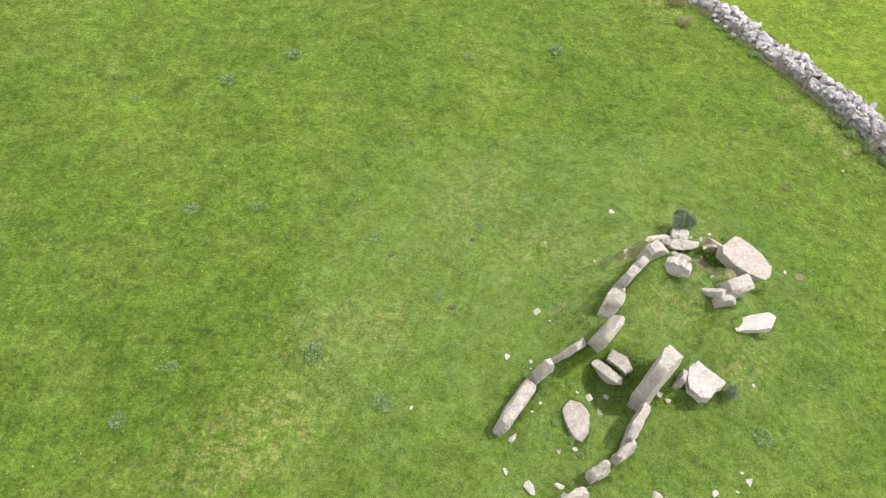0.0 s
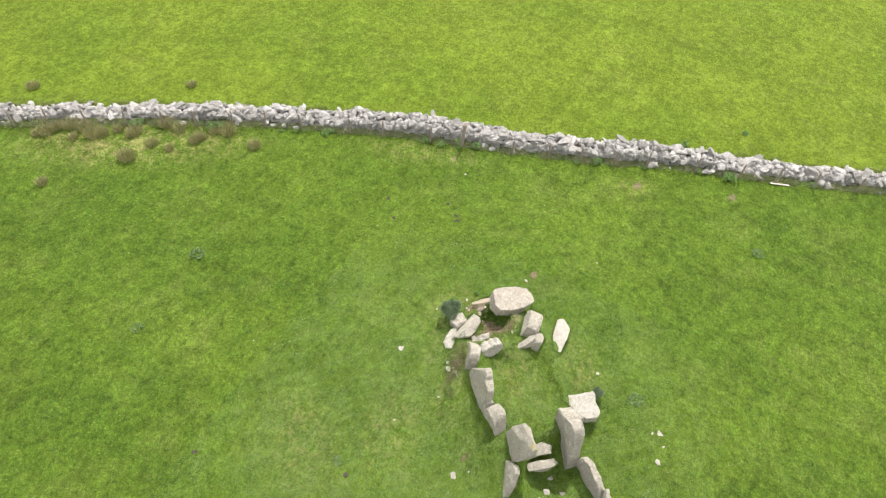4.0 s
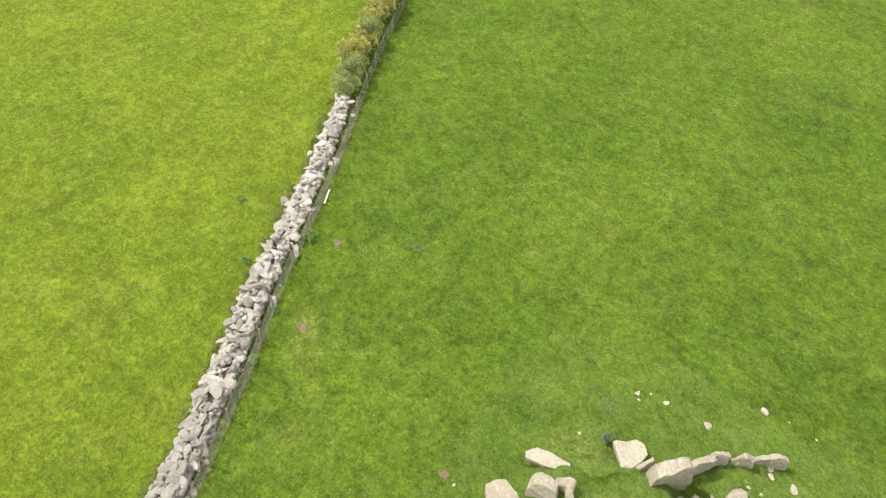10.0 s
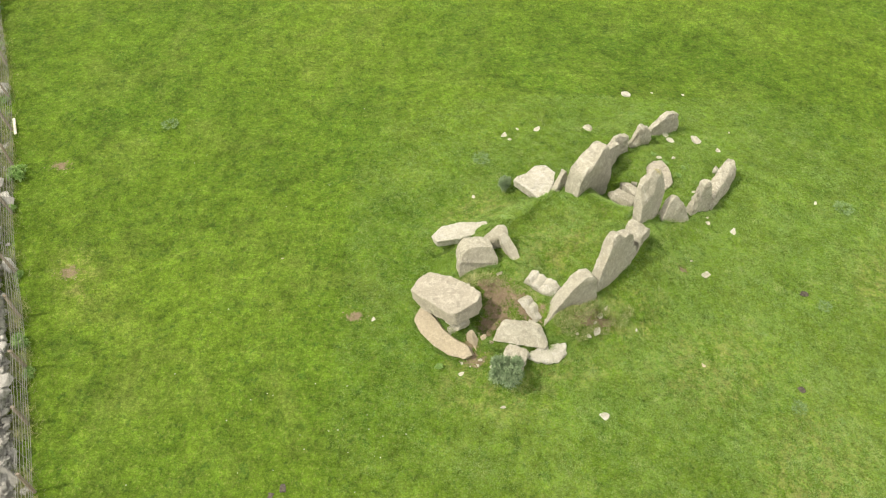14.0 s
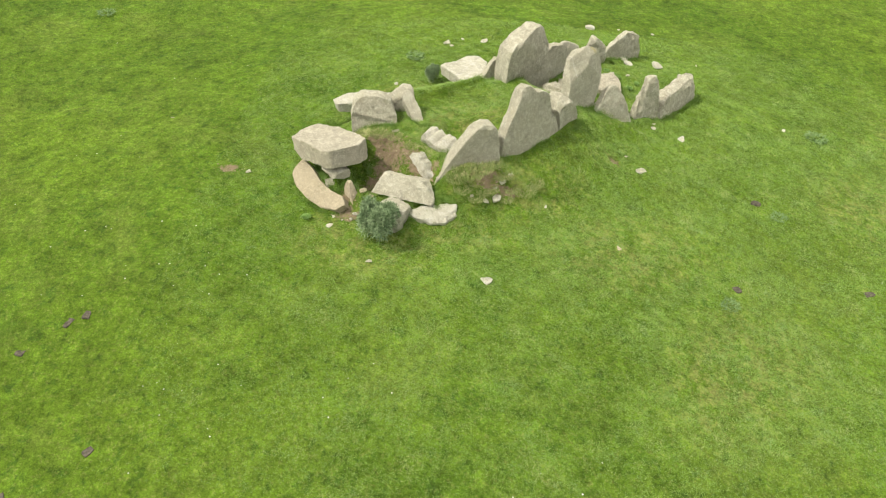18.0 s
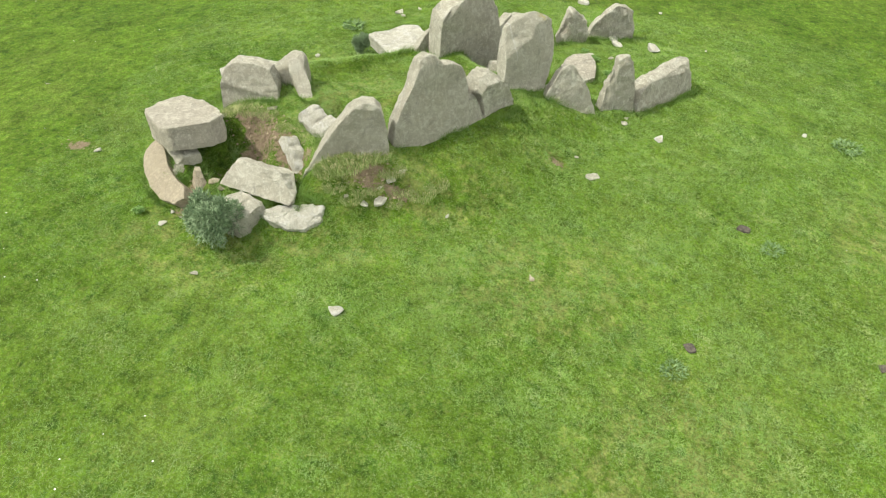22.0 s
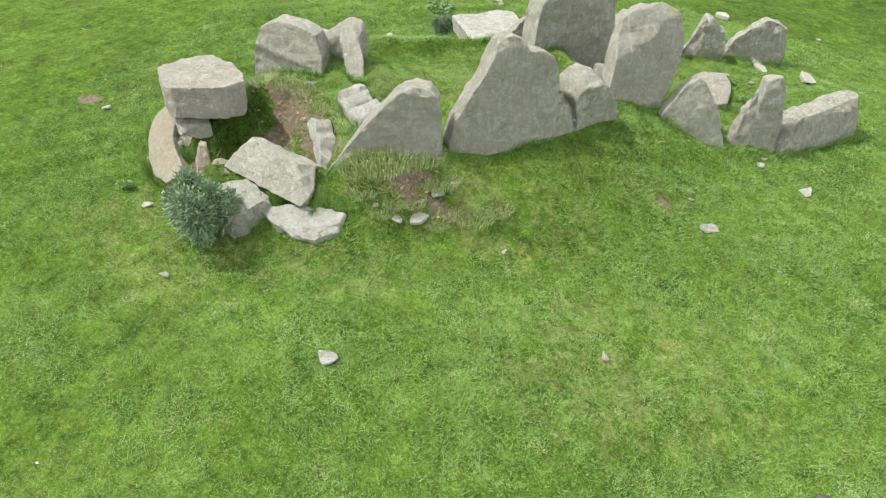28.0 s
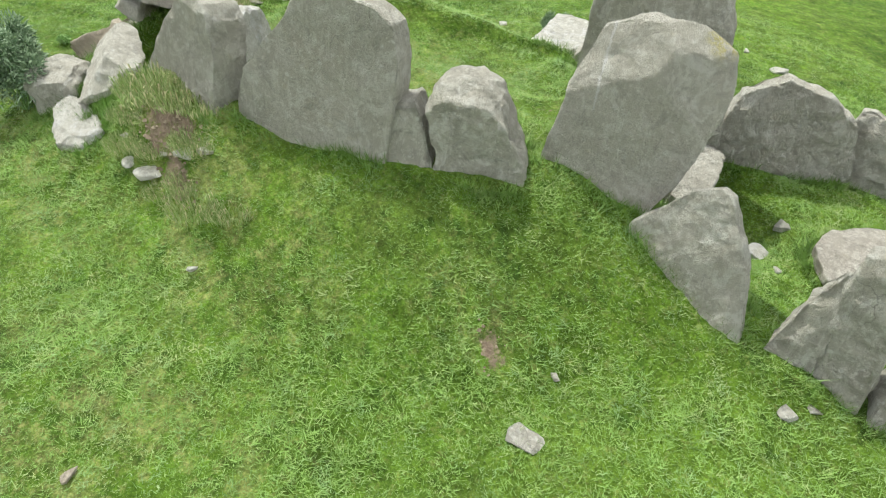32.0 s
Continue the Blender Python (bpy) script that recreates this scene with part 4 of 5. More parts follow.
wall = tagged(part("dry_stone_wall", wall_core(), M_CORE, smooth=False), "long rough dry stone wall of pale grey field stones", "wall", kind="structure")
STONES = wall_stones()
rng = random.Random(5)
near = sorted(range(len(STONES)), key=lambda i: abs(STONES[i][0] - float(np.interp(-20.0, -WALL_Y, WALL_S))))
near_set = set(near[:300])
rest_v, rest_f, base = [], [], 0
for i, (s, m) in enumerate(STONES):
    me = VARIANTS[rng.randrange(len(VARIANTS))]
    if i in near_set:
        ob = new("stone", me)
        ob.parent = wall
        ob.matrix_world = m
    else:
        co = np.array([v.co[:] for v in me.vertices]) @ np.array(m.to_3x3()).T + np.array(m.translation)
        rest_v.append(co)
        rest_f.append(np.array([p.vertices[:] for p in me.polygons]) + base)
        base += len(co)
rest = new("wall_rubble", mesh_of("wall_rubble", np.concatenate(rest_v), np.concatenate(rest_f), [M_WALLSTONE], False))
rest.parent = wall
tagged(rest, kind="stuff")


# ---------------------------------------------------------------- fence
FENCE_OFF = 0.94
S0, S1 = float(np.interp(-48.0, -WALL_Y, WALL_S)), float(np.interp(16.0, -WALL_Y, WALL_S))
fence = tagged(new("fence"), "post and wire stock fence standing before the stone wall", "fence")
fp, fa, fn = wall_frame((S0 + S1) / 2)
fence.location = (fp.x + fn.x * FENCE_OFF, fp.y + fn.y * FENCE_OFF, float(ground_z(fp.x, fp.y)))
FENCE_INV = Matrix.Translation(fence.location).inverted()


def fence_spot(s, out=0.0):
    p, a, n = wall_frame(s)
    x, y = p.x + n.x * (FENCE_OFF + out), p.y + n.y * (FENCE_OFF + out)
    return Vector((x, y, float(ground_z(x, y))))


def post_mesh(h, r, seed):
    """A split timber post: eight sides, a little taper, a slanted top."""
    rg = random.Random(seed)
    bm = bmesh.new()
    rings = []
    for k, z in enumerate((-0.3, 0.0, h * 0.5, h * 0.9, h)):
        ring = []
        for i in range(8):
            a = i / 8 * math.tau
            q = r * (1.05 - 0.12 * k / 4) * rg.uniform(0.9, 1.08)
            ring.append(bm.verts.new((q * math.cos(a), q * math.sin(a), z + (0.03 * math.cos(a) if k == 4 else 0))))
        rings.append(ring)
    for p, q in zip(rings, rings[1:]):
        for i in range(8):
            bm.faces.new((p[i], p[(i + 1) % 8], q[(i + 1) % 8], q[i]))
    bm.faces.new(rings[-1])
    bm.faces.new(list(reversed(rings[0])))
    return bm


def tube(points, r, sides=4):
    """A thin tube along points."""
    v, f = [], []
    for k, p in enumerate(points):
        d = (points[min(k + 1, len(points) - 1)] - points[max(k - 1, 0)]).normalized()
        a = d.cross(Vector((0, 0, 1))) if abs(d.z) < 0.9 else d.cross(Vector((1, 0, 0)))
        a.normalize()
        b = d.cross(a)
        for i in range(sides):
            t = i / sides * math.tau
            v.append(p + a * (r * math.cos(t)) + b * (r * math.sin(t)))
        if k:
            o, q = (k - 1) * sides, k * sides
            f += [(o + i, o + (i + 1) % sides, q + (i + 1) % sides, q + i) for i in range(sides)]
    return np.array([list(p) for p in v]), np.array(f)


STRAINER = float(np.interp(-22.1, -WALL_Y, WALL_S))
rg = random.Random(31)
post_s = [STRAINER]
for sign, lim in ((-1, S0), (1, S1)):
    s = STRAINER
    while (s - lim) * sign < 0:
        s += sign * rg.choice((1.7, 1.9, 2.2, 2.6))
        post_s.append(s)
POSTS = [post_mesh(1.0, 0.045, i) for i in range(4)]
post_data = []
for bm in POSTS:
    me = bpy.data.meshes.new("post")
    bm.to_mesh(me)
    bm.free()
    me.materials.append(M_WOOD)
    post_data.append(me)
for i, s in enumerate(post_s):
    spot = fence_spot(s, rg.uniform(-0.04, 0.04))
    if i == 0:
        ob = part("strainer_post", post_mesh(1.42, 0.1, 77), M_WOOD, None, "thick weathered strainer post")
    else:
        ob = new("post", post_data[i % 4])
    ob.parent = fence
    ob.matrix_basis = FENCE_INV @ Matrix.Translation(spot) @ Euler((rg.uniform(-0.07, 0.07), rg.uniform(-0.07, 0.07), rg.uniform(0, 3))).to_matrix().to_4x4()
run = np.arange(S0, S1, 0.6)
for h in (0.12, 0.24, 0.37, 0.52, 0.7, 0.86, 0.97):
    pts = [FENCE_INV @ (fence_spot(s, 0.05) + Vector((0, 0, h + 0.02 * math.sin(s * 1.9 + h * 9)))) for s in run]
    v, f = tube(pts, 0.0055)
    ob = new("wire", mesh_of("wire", v, f, [M_WIRE]))
    ob.parent = fence
vs, fs, o = [], [], 0
for s in np.arange(S0, S1, 0.3):
    b = FENCE_INV @ fence_spot(s, 0.05)
    v, f = tube([b + Vector((0, 0, 0.12)), b + Vector((0, 0, 0.86))], 0.004, 3)
    vs.append(v)
    fs.append(f + o)
    o += len(v)
ob = new("netting", mesh_of("netting", np.concatenate(vs), np.concatenate(fs), [M_WIRE]))
ob.parent = fence
tagged(ob, kind="stuff")
sp = fence_spot(float(np.interp(-6.9, -WALL_Y, WALL_S)), 0.12)
bm = bmesh.new()
bmesh.ops.create_cube(bm, size=1.0)
bmesh.ops.scale(bm, verts=bm.verts[:], vec=(1.0, 0.09, 0.035))
bmesh.ops.bevel(bm, geom=bm.edges[:], offset=0.006, segments=1, affect="EDGES")
plank = part("timber_rail", bm, M_PALEWOOD)
pp, pa, pn = wall_frame(float(np.interp(-6.9, -WALL_Y, WALL_S)))
plank.matrix_world = Matrix.Translation(sp + Vector((0, 0, 0.06))) @ Matrix.Rotation(math.atan2(pa.y, pa.x) + 0.06, 4, "Z") @ Matrix.Rotation(radians(4), 4, "Y")
tagged(plank, "pale bare timber rail lying along the fence", "plank")


# ---------------------------------------------------------------- plants
def leaves(count, seed, spot, length, width, droop=0.3, out=1.0):
    """Narrow bent leaves (two triangles pairs each): spot(rng) gives the foot and the way each one points."""
    rn = np.random.default_rng(seed)
    foot, way = spot(rn, count)
    way = way / np.linalg.norm(way, axis=1, keepdims=True)
    side = np.cross(way, rn.normal(size=(count, 3)))
    side /= np.linalg.norm(side, axis=1, keepdims=True) + 1e-9
    l = length * rn.uniform(0.6, 1.25, (count, 1))
    w = width * rn.uniform(0.7, 1.2, (count, 1))
    mid = foot + way * l * 0.55
    tip = foot + way * l - np.array([0, 0, 1.0]) * l * droop * rn.uniform(0.2, 1.0, (count, 1))
    v = np.stack([foot - side * w * 0.35, foot + side * w * 0.35, mid + side * w * 0.5, mid - side * w * 0.5, tip], 1).reshape(-1, 3)
    b = np.arange(count)[:, None] * 5
    f = np.concatenate([b + np.array([[0, 1, 2]]), b + np.array([[0, 2, 3]]), b + np.array([[3, 2, 4]])])
    return v, f


def tussock(h, r):
    def spot(rn, n):
        a, q = rn.uniform(0, math.tau, n), r * 0.35 * np.sqrt(rn.uniform(0, 1, n))
        foot = np.stack([q * np.cos(a), q * np.sin(a), np.zeros(n)], 1)
        b, o = a + rn.normal(0, 0.5, n), rn.uniform(0.05, 0.5, n)
        return foot, np.stack([o * np.cos(b), o * np.sin(b), np.ones(n)], 1)
    return spot


def shrub(rx, ry, rz, z0, lumps, seed):
    """Leaf feet over several overlapping lumps, so that the outline is uneven and has gaps."""
    rq = np.random.default_rng(seed)
    c = np.stack([rq.uniform(-0.6, 0.6, lumps) * rx, rq.uniform(-0.6, 0.6, lumps) * ry, z0 + rq.uniform(0.35, 0.8, lumps) * rz], 1)
    q = rq.uniform(0.35, 0.6, lumps)

    def spot(rn, n):
        k = rn.integers(0, lumps, n)
        d = rn.normal(size=(n, 3))
        d /= np.linalg.norm(d, axis=1, keepdims=True)
        d[:, 2] = np.where(rn.uniform(0, 1, n) < 0.7, np.abs(d[:, 2]), d[:, 2])
        foot = c[k] + d * (q[k] * rn.uniform(0.55, 1.0, n))[:, None] * np.array([rx, ry, rz]) * 0.75
        foot[:, 2] = np.maximum(foot[:, 2], 0.02)
        return foot, d + rn.normal(0, 0.5, (n, 3)) + np.array([0, 0, 0.35])
    return spot


def plant(name, label, category, at, parts, group="", yaw=0.0, scale=1.0):
    """A plant at a spot on the ground from (part name, vertices, faces, material)."""
    ob = tagged(new(name), label, category, group)
    ob.matrix_world = Matrix.Translation((at[0], at[1], float(ground_z(at[0], at[1])) - 0.01)) @ Matrix.Rotation(yaw, 4, "Z") @ Matrix.Diagonal((scale, scale, scale, 1))
    for n, me in parts:
        p = new(n, me)
        p.parent = ob
        if n == "flowers":
            tagged(p, kind="stuff")
    return ob


def stems(count, h, spread, r, seed, mat):
    rq = random.Random(seed)
    vs, fs, o = [], [], 0
    for _ in range(count):
        a = rq.uniform(0, math.tau)
        tip = Vector((spread * math.cos(a) * rq.uniform(0.3, 1), spread * math.sin(a) * rq.uniform(0.3, 1), h * rq.uniform(0.6, 1)))
        pts = [Vector((0.02 * math.cos(a), 0.02 * math.sin(a), -0.05)), tip * 0.5 + Vector((0, 0, h * 0.1)), tip]
        v, f = tube(pts, r, 4)
        vs.append(v)
        fs.append(f + o)
        o += len(v)
    return mesh_of("stem", np.concatenate(vs), np.concatenate(fs), [mat])


# the thistle beside the propped slab, and a small one by the heart-shaped slab
th = mesh_of("foliage", *leaves(12500, 3, shrub(0.46, 0.44, 0.86, 0.0, 20, 4), 0.075, 0.015, 0.3), [M_THISTLE], False)
thistle = plant("thistle", "bushy grey-green thistle beside the propped slab", "plant", (8.66, 16.86), [("foliage", th), ("stem", stems(9, 0.7, 0.3, 0.012, 5, M_WEED))])
plant("thistle", "small grey-green thistle by the white slab", "plant", (8.35, 10.35), [("foliage", th), ("stem", stems(7, 0.6, 0.3, 0.012, 6, M_WEED))], scale=0.5, yaw=1.3)

# weeds along the fence foot
wv = [mesh_of("foliage", *leaves(500, 40 + i, shrub(0.34, 0.3, 0.26, 0.0, 7, 60 + i), 0.12, 0.04, 0.4), [M_WEED], False) for i in range(4)]
rg = random.Random(8)
for i in range(30):
    s = rg.uniform(S0 + 12, S1 - 12)
    q = fence_spot(s, rg.uniform(-0.25, 0.2))
    plant("nettle_clump", "green weeds growing at the foot of the fence", "plant", (q.x, q.y), [("foliage", wv[i % 4])], "weeds along the fence", rg.uniform(0, 6), rg.uniform(0.4, 0.85))
for x, y, k in ((24.11, 8.88, 1.0), (10.35, 16.5, 0.35), (2.85, 9.75, 0.36), (3.15, 9.2, 0.4), (2.6, 9.35, 0.3), (3.4, 8.75, 0.3), (25.5, 11.6, 0.7), (28.4, 9.0, 0.6)):
    plant("nettle_clump", "leafy green weed in the pasture", "plant", (x, y), [("foliage", wv[int(x) % 4])], "", x, k)

# low rosettes of thistle scattered in the pasture
def rosette(rn, n):
    a, q = rn.uniform(0, math.tau, n), 0.22 * np.sqrt(rn.uniform(0, 1, n))
    foot = np.stack([q * np.cos(a), q * np.sin(a), 0.03 + 0.02 * rn.uniform(0, 1, n)], 1)
    b = a + rn.normal(0, 0.9, n)
    return foot, np.stack([np.cos(b), np.sin(b), rn.uniform(0.25, 0.9, n)], 1)


ROSETTES = [(1.43, 17.48), (-2.3, 17.32), (-8.89, 18.66), (-4.3, 12.7), (-8.63, 12.4), (-9.88, 10.65), (-2.18, 10.77), (-8.4, 25.92), (-11.93, 24.71), (2.07, 27.7), (8.98, 8.99), (-5.75, 27.79), (-0.27, 14.45), (-6.56, 18.83), (19.72, 6.46), (6.31, 28.31)]
tv = [mesh_of("foliage", *leaves(170, 140 + i, rosette, 0.1, 0.02, 0.4), [M_ROSETTE], False) for i in range(3)]
for i, (x, y) in enumerate(ROSETTES):
    plant("thistle_rosette", "low dull green thistle rosette in the turf", "plant", (x, y), [("foliage", tv[i % 3])], "thistle rosettes", i * 1.3, 0.8 + 0.2 * (i % 4))

# rush tussocks near the wall
RUSH = [(8.09, 40.39), (8.43, 40.1), (8.92, 39.94), (8.84, 38.66), (9.52, 38.01), (9.85, 37.72), (10.47, 37.27), (9.21, 35.42), (10.82, 36.44), (10.65, 35.14), (10.77, 34.12), (12.11, 35.58), (11.98, 33.57), (13, 33.15), (13.37, 32.53), (13.25, 30.78), (5.83, 37.42), (9.4, 39.49), (12.19, 34.76), (12.3, 33.48), (10.53, 36.47), (9.67, 38.77), (10.63, 43.55), (15.32, 36.74)]
rv = [mesh_of("tuft", *leaves(460, 20 + i, tussock(0.6, 1.0), 0.5, 0.013, 0.35), [M_RUSH], False) for i in range(3)]
for i, (x, y) in enumerate(RUSH):
    plant("rush_tussock", "brown-green tussock of rushes in the pasture", "plant", (x, y), [("tuft", rv[i % 3])], "rush tussocks", i * 1.7, 0.62 + 0.5 * ((i * 37) % 10) / 10)

# shaggy half-dry tussocks on the bank below the triangular slab and round the hollow
M_TUSSOCK = leaf_mat("half_dry_leaf", (0.2, 0.29, 0.09), (0.42, 0.46, 0.22), (0.56, 0.5, 0.32), 0.82)
bv = [mesh_of("tuft", *leaves(520, 30 + i, tussock(0.3, 0.9), 0.2, 0.008, 0.9), [M_TUSSOCK], False) for i in range(3)]
for i, (x, y, k) in enumerate([(7.2, 15.6, 0.8), (6.95, 15.46, 1.15), (6.72, 15.28, 1.0), (6.5, 15.1, 0.8), (7.05, 15.78, 0.6), (5.7, 15.35, 0.8), (5.5, 15.1, 0.7), (6.75, 15.85, 0.6), (6.2, 15.25, 0.7), (6.0, 15.4, 0.6), (6.45, 15.6, 0.55), (6.6, 15.72, 0.5), (6.1, 15.62, 0.5), (8.75, 14.42, 0.6), (9.1, 14.4, 0.6), (8.3, 14.75, 0.5), (9.45, 14.45, 0.5), (6.3, 15.3, 0.5)]):
    plant("grass_tussock", "shaggy half-dry grass tussock beside the stones", "plant", (x, y), [("tuft", bv[i % 3])], "grass tussocks", i * 1.9, k)

# gorse hedge where the wall ends
gv = [mesh_of("crown", *leaves(4200, 80 + i, shrub(1.2, 1.1, 1.9, 0.0, 18, 90 + i), 0.17, 0.05, 0.1), [M_GORSE], False) for i in range(3)]
gf = [mesh_of("flowers", *leaves(480, 85 + i, shrub(1.2, 1.1, 2.0, 0.05, 18, 90 + i), 0.12, 0.08, 0.0), [M_GORSE_FL], False) for i in range(3)]
gs = stems(14, 1.2, 0.8, 0.03, 9, M_TWIG)
s, i = S_END + 0.5, 0
while s < S_END + 26:
    p, a, n = wall_frame(s)
    parts = [("crown", gv[i % 3]), ("stem", gs)]
    if i not in (0, 1, 4):
        parts.append(("flowers", gf[i % 3]))
    plant("gorse_bush", "dense olive gorse bush" + (" with yellow flowers" if len(parts) == 3 else " at the wall's end"), "bush", (p.x - n.x * 0.1, p.y - n.y * 0.1), parts, "gorse hedge", i * 2.1, 0.72 + 0.2 * ((i * 7) % 5) / 5)
    s += 1.25
    i += 1

# dried dung in the grass
DUNG = [(14.82, 20.3), (13.69, 22.97), (14.24, 19.55), (1.17, 16.95), (0.17, 14.05), (-1.76, 16.47), (12.66, 22.06), (13.96, 19.35), (-0.76, 22.14), (4.23, -3.76)]
for i, (x, y) in enumerate(DUNG):
    block("dung_pat", "flat dark grey patch of dried dung", (x, y, float(ground_z(x, y)) + 0.004), (0.19 + 0.03 * (i % 3), 0.14, 0.035), i * 40, 1200 + i, mat=M_DUNG, group="dung pats", category="dung", chips=1, edge=0.04, rough=0.02, facets=0)


# ---------------------------------------------------------------- grass
def meadow(count, box, seed, length, width, keep):
    """Short grazed blades in clumps, each a tapered triangle, over a box of ground."""
    rn = np.random.default_rng(seed)
    hubs = np.stack([rn.uniform(box[0], box[1], count // 9), rn.uniform(box[2], box[3], count // 9)], 1)
    pick = rn.integers(0, len(hubs), count)
    x, y = hubs[pick, 0] + rn.normal(0, 0.05, count), hubs[pick, 1] + rn.normal(0, 0.05, count)
    ok = (bareness(x, y) < rn.uniform(0.2, 0.55, count)) & (rn.uniform(0, 1, count) < keep(x, y))
    x, y, pick = x[ok], y[ok], pick[ok]
    n = len(x)
    foot = np.stack([x, y, ground_z(x, y) - 0.006], 1)
    a = np.arctan2(y - hubs[pick, 1], x - hubs[pick, 0]) + rn.normal(0, 0.6, n)
    tilt = np.abs(rn.normal(1.2, 0.24, n))
    way = np.stack([np.cos(a) * np.sin(tilt), np.sin(a) * np.sin(tilt), np.cos(tilt)], 1)
    tall = rn.uniform(0.45, 1.35, len(hubs))[pick] * (1.0 + 0.35 * np.sin(x * 1.9 + np.sin(y * 1.3) * 2) * np.sin(y * 2.3 + np.sin(x * 1.1) * 2))
    l = (length * rn.uniform(0.6, 1.25, n) * tall)[:, None]
    b = a + math.pi / 2 + rn.normal(0, 0.7, n)
    side = np.stack([np.cos(b), np.sin(b), np.zeros(n)], 1) * (width * rn.uniform(0.7, 1.3, n))[:, None] / 2
    v = np.stack([foot - side, foot + side, foot + way * l], 1).reshape(-1, 3)
    return mesh_of("grass", v, np.arange(3 * n).reshape(-1, 3), [M_BLADE], False)


def near_tomb(x, y):
    return np.clip(1.35 - np.hypot(x - 3.5, y - 14.0) / 9.0, 0.05, 1.0)


grass = new("grass", meadow(1500000, (-5.0, 13.0, 5.5, 22.5), 1, 0.07, 0.0075, near_tomb))
tagged(grass, "short grazed green grass round the tomb", "grass", kind="stuff")

# longer blades left ungrazed along the feet of the stones
rn = np.random.default_rng(77)
lines = np.array(FRINGE)
span = np.hypot(lines[:, 2] - lines[:, 0], lines[:, 3] - lines[:, 1])
pick = rn.choice(len(lines), 60000, p=span / span.sum())
a, b = rn.uniform(0, 1, len(pick)), rn.gamma(1.6, 0.035, len(pick))
x = lines[pick, 0] + (lines[pick, 2] - lines[pick, 0]) * a + lines[pick, 4] * b
y = lines[pick, 1] + (lines[pick, 3] - lines[pick, 1]) * a + lines[pick, 5] * b
ok = (bareness(x, y) < 0.4) & (np.sin(x * 5.1 + 2 * np.sin(y * 3.7)) + np.sin(y * 6.3 + 1.0) > rn.uniform(-1.8, 1.2, len(x)))
x, y, pick = x[ok], y[ok], pick[ok]
n = len(x)
foot = np.stack([x, y, ground_z(x, y) - 0.01], 1)
way = np.stack([lines[pick, 4] * 0.3 + rn.normal(0, 0.45, n), lines[pick, 5] * 0.3 + rn.normal(0, 0.45, n), np.ones(n)], 1)
side = np.stack([rn.normal(0, 1, n), rn.normal(0, 1, n), np.zeros(n)], 1)
side *= (0.0045 / np.linalg.norm(side, axis=1))[:, None]
v = np.stack([foot - side, foot + side, foot + way * rn.uniform(0.05, 0.15, n)[:, None]], 1).reshape(-1, 3)
tagged(new("fringe_grass", mesh_of("fringe_grass", v, np.arange(3 * n).reshape(-1, 3), [M_BLADE], False)), "longer green grass at the feet of the stones", "grass", kind="stuff")

# rank half-dry grass between the wall and the fence
rn = np.random.default_rng(78)
n = 90000
s = rn.uniform(float(np.interp(-44.0, -WALL_Y, WALL_S)), S_END, n)
off = rn.choice((1, 1, 1, -1), n) * rn.normal(0.74, 0.16, n)
x, y, x2, y2 = np.interp(s, WALL_S, WALL_X), np.interp(s, WALL_S, WALL_Y), np.interp(s + 0.5, WALL_S, WALL_X), np.interp(s + 0.5, WALL_S, WALL_Y)
x, y = x + (y2 - y) / 0.5 * off, y - (x2 - x) / 0.5 * off
ok = np.sin(x * 3.1 + 2 * np.sin(y * 2.3)) + np.sin(y * 4.3 + x) > rn.uniform(-1.6, 1.6, n)
x, y = x[ok], y[ok]
n = len(x)
foot = np.stack([x, y, ground_z(x, y) - 0.01], 1)
way = np.stack([rn.normal(0, 0.6, n), rn.normal(0, 0.6, n), np.ones(n)], 1)
side = np.stack([rn.normal(0, 1, n), rn.normal(0, 1, n), np.zeros(n)], 1)
side *= (0.009 / np.linalg.norm(side, axis=1))[:, None]
v = np.stack([foot - side, foot + side, foot + way * rn.uniform(0.08, 0.24, n)[:, None]], 1).reshape(-1, 3)
M_RANK = blade_mat("rank_grass_blade", (0.16, 0.21, 0.06), (0.3, 0.36, 0.12), (0.5, 0.46, 0.25), (0.2, 0.33, 0.12))
tagged(new("rank_grass", mesh_of("rank_grass", v, np.arange(3 * n).reshape(-1, 3), [M_RANK], False)), "rank half-dry grass along the foot of the wall", "grass", kind="stuff")

# clods and grit on the bare earth
M_CLOD = plain("dry_clod", (0.16, 0.12, 0.078), (0.38, 0.315, 0.225), 9.0)
vs, fs, o = [], [], 0
crown_ = [(0, 0, 1), (1, 0, 0), (0.3, 0.95, 0), (-0.8, 0.6, 0), (-0.8, -0.6, 0), (0.3, -0.95, 0)]
for cx_, cy_, r_, q_ in BARE:
    for _ in range(int(20 + 150 * r_ * q_ * 2)):
        a, d = rn.uniform(0, math.tau), math.sqrt(rn.uniform(0, 1)) * 1.15
        x, y, size = cx_ + r_ * d * math.cos(a), cy_ + q_ * d * math.sin(a), 0.007 + 0.026 * rn.uniform(0, 1) ** 3
        z, turn = float(ground_z(x, y)) - size * 0.15, rn.uniform(0, math.tau)
        for u, v, w in crown_:
            j = rn.uniform(0.7, 1.3)
            vs.append((x + size * j * (u * math.cos(turn) - v * math.sin(turn)), y + size * j * (u * math.sin(turn) + v * math.cos(turn)), z + size * w * j * 0.8))
        fs += [(o, o + 1 + i, o + 1 + (i + 1) % 5) for i in range(5)]
        o += 6
tagged(new("soil_clods", mesh_of("soil_clods", np.array(vs), np.array(fs), [M_CLOD], False)), "crumbled brown earth clods and grit on bare patches", "soil", kind="stuff")

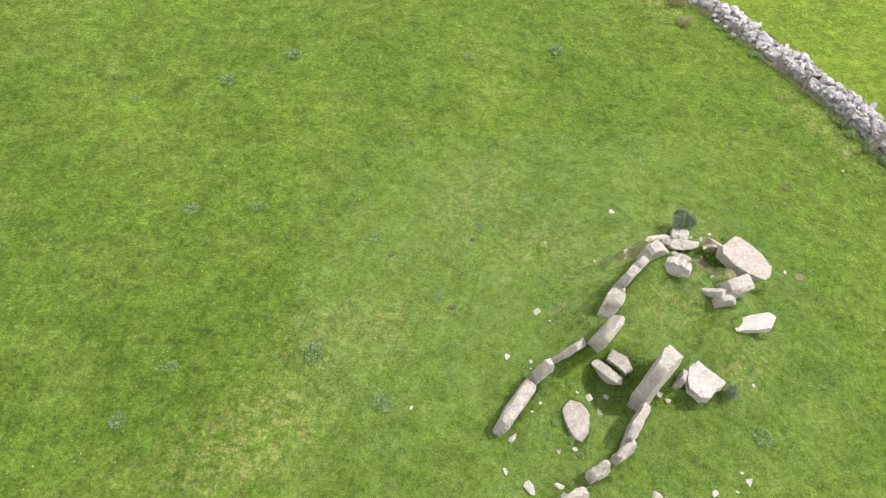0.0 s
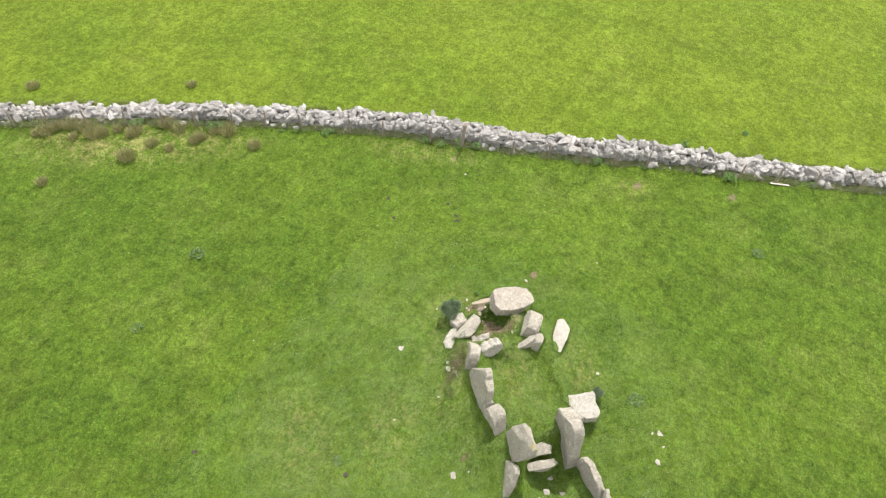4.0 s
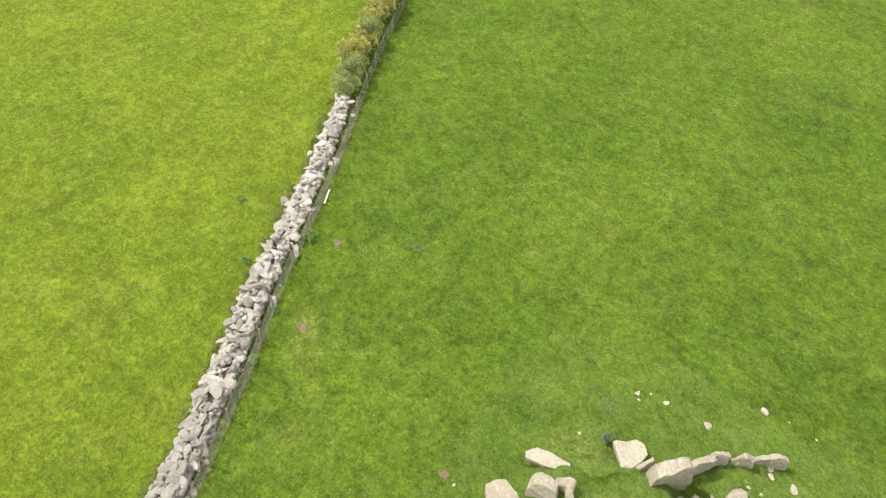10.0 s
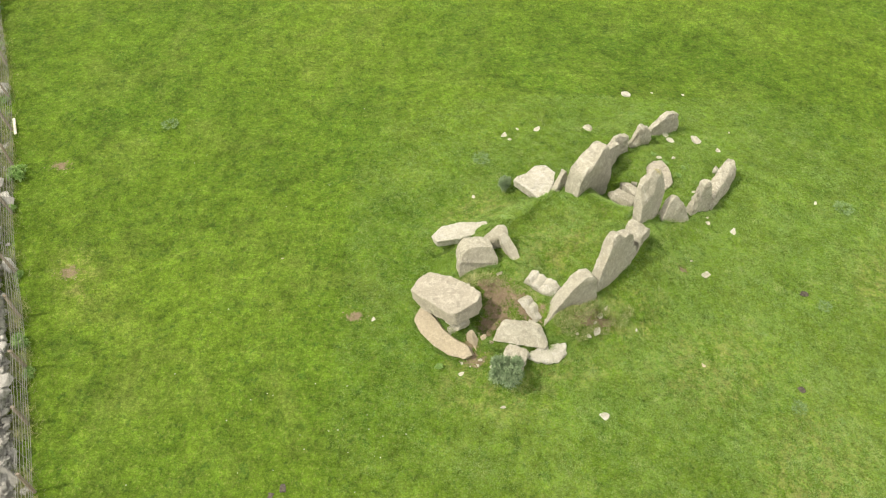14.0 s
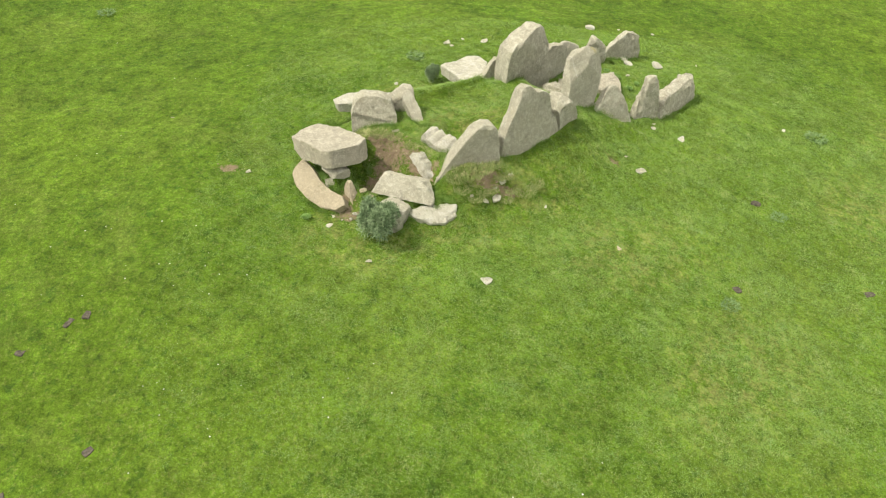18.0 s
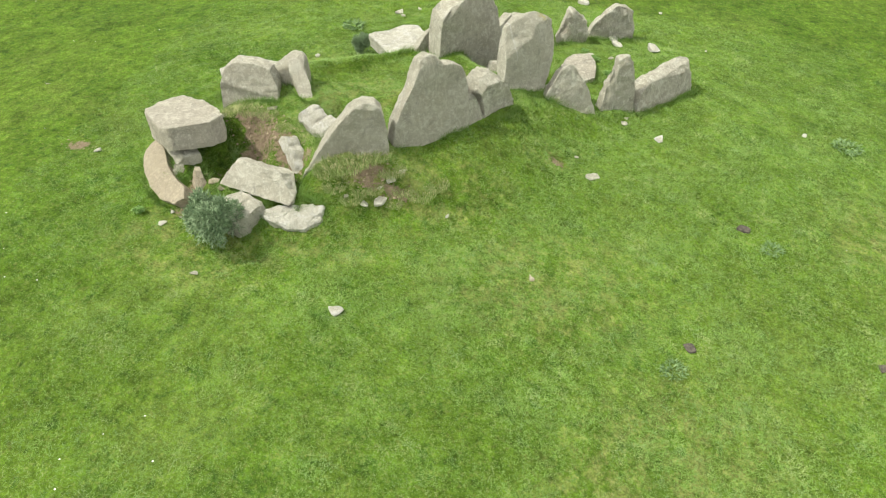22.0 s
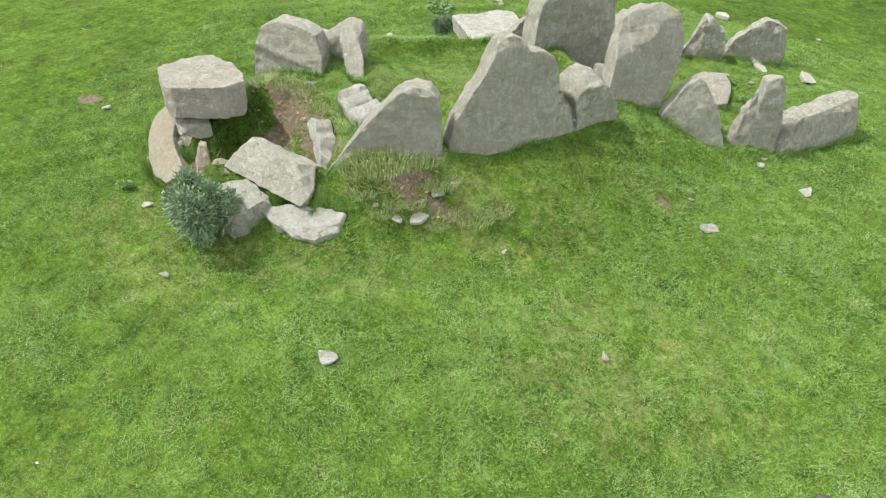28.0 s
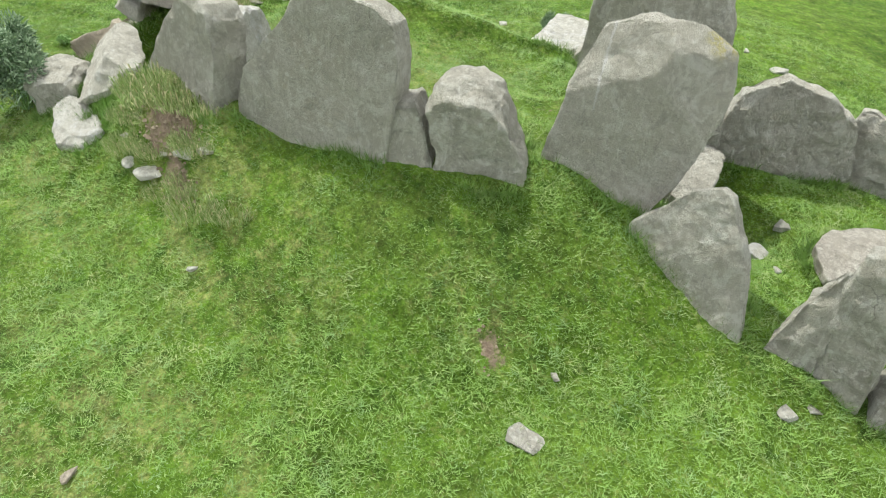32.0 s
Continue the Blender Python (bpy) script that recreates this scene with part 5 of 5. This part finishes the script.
M_STRAW = blade_mat("dry_grass_blade", (0.24, 0.3, 0.09), (0.48, 0.5, 0.22), (0.58, 0.54, 0.32), (0.36, 0.4, 0.2))
DRY_GRASS = [((5.8, 7.7, 14.95, 15.8), 15000, 0.095), ((7.6, 8.6, 14.6, 15.6), 5000, 0.09), ((8.7, 10.0, 14.1, 14.55), 4000, 0.11)]
for i, (box, count, tall) in enumerate(DRY_GRASS):
    mx, my, rx_, ry_ = (box[0] + box[1]) / 2, (box[2] + box[3]) / 2, (box[1] - box[0]) / 2, (box[3] - box[2]) / 2
    me = meadow(count, box, 50 + i, tall, 0.009, lambda x, y: np.clip(1.6 - 1.6 * np.hypot((x - mx) / rx_, (y - my) / ry_), 0, 1) ** 0.7)
    me.materials.clear()
    me.materials.append(M_STRAW)
    tagged(new("dry_grass", me), "shaggy tuft of dry straw-coloured grass by the stones", "grass", kind="stuff")

# daisies in the turf
rn = np.random.default_rng(12)
spots = [(-9.2, 12.4, 0.5, 26), (4.2, 22.4, 0.9, 14), (8.5, 20.8, 0.7, 5), (11.5, 21.0, 1.4, 10), (-11.0, 9.0, 1.5, 18), (-7.0, 20.0, 2.0, 16), (12.5, 18.5, 1.5, 14), (15.5, 17.0, 3.0, 16), (-5.0, 15.0, 4.0, 16), (15.0, 8.0, 3.0, 12)]
vs, fs, o = [], [], 0
for cx_, cy_, r_, n_ in spots:
    for _ in range(n_):
        x, y = rn.normal(cx_, r_ * 0.6), rn.normal(cy_, r_ * 0.6)
        z, q = float(ground_z(x, y)) + 0.055, rn.uniform(0.007, 0.014)
        ring = [(x + q * math.cos(t), y + q * math.sin(t), z + rn.uniform(-0.004, 0.004)) for t in np.arange(6) / 6 * math.tau]
        vs += [(x, y, z + 0.006), *ring]
        fs += [(o, o + 1 + i, o + 1 + (i + 1) % 6) for i in range(6)]
        o += 7
daisies = new("daisies", mesh_of("daisies", np.array(vs), np.array(fs), [M_DAISY]))
tagged(daisies, "small white daisies scattered in the turf", "flowers", kind="stuff")
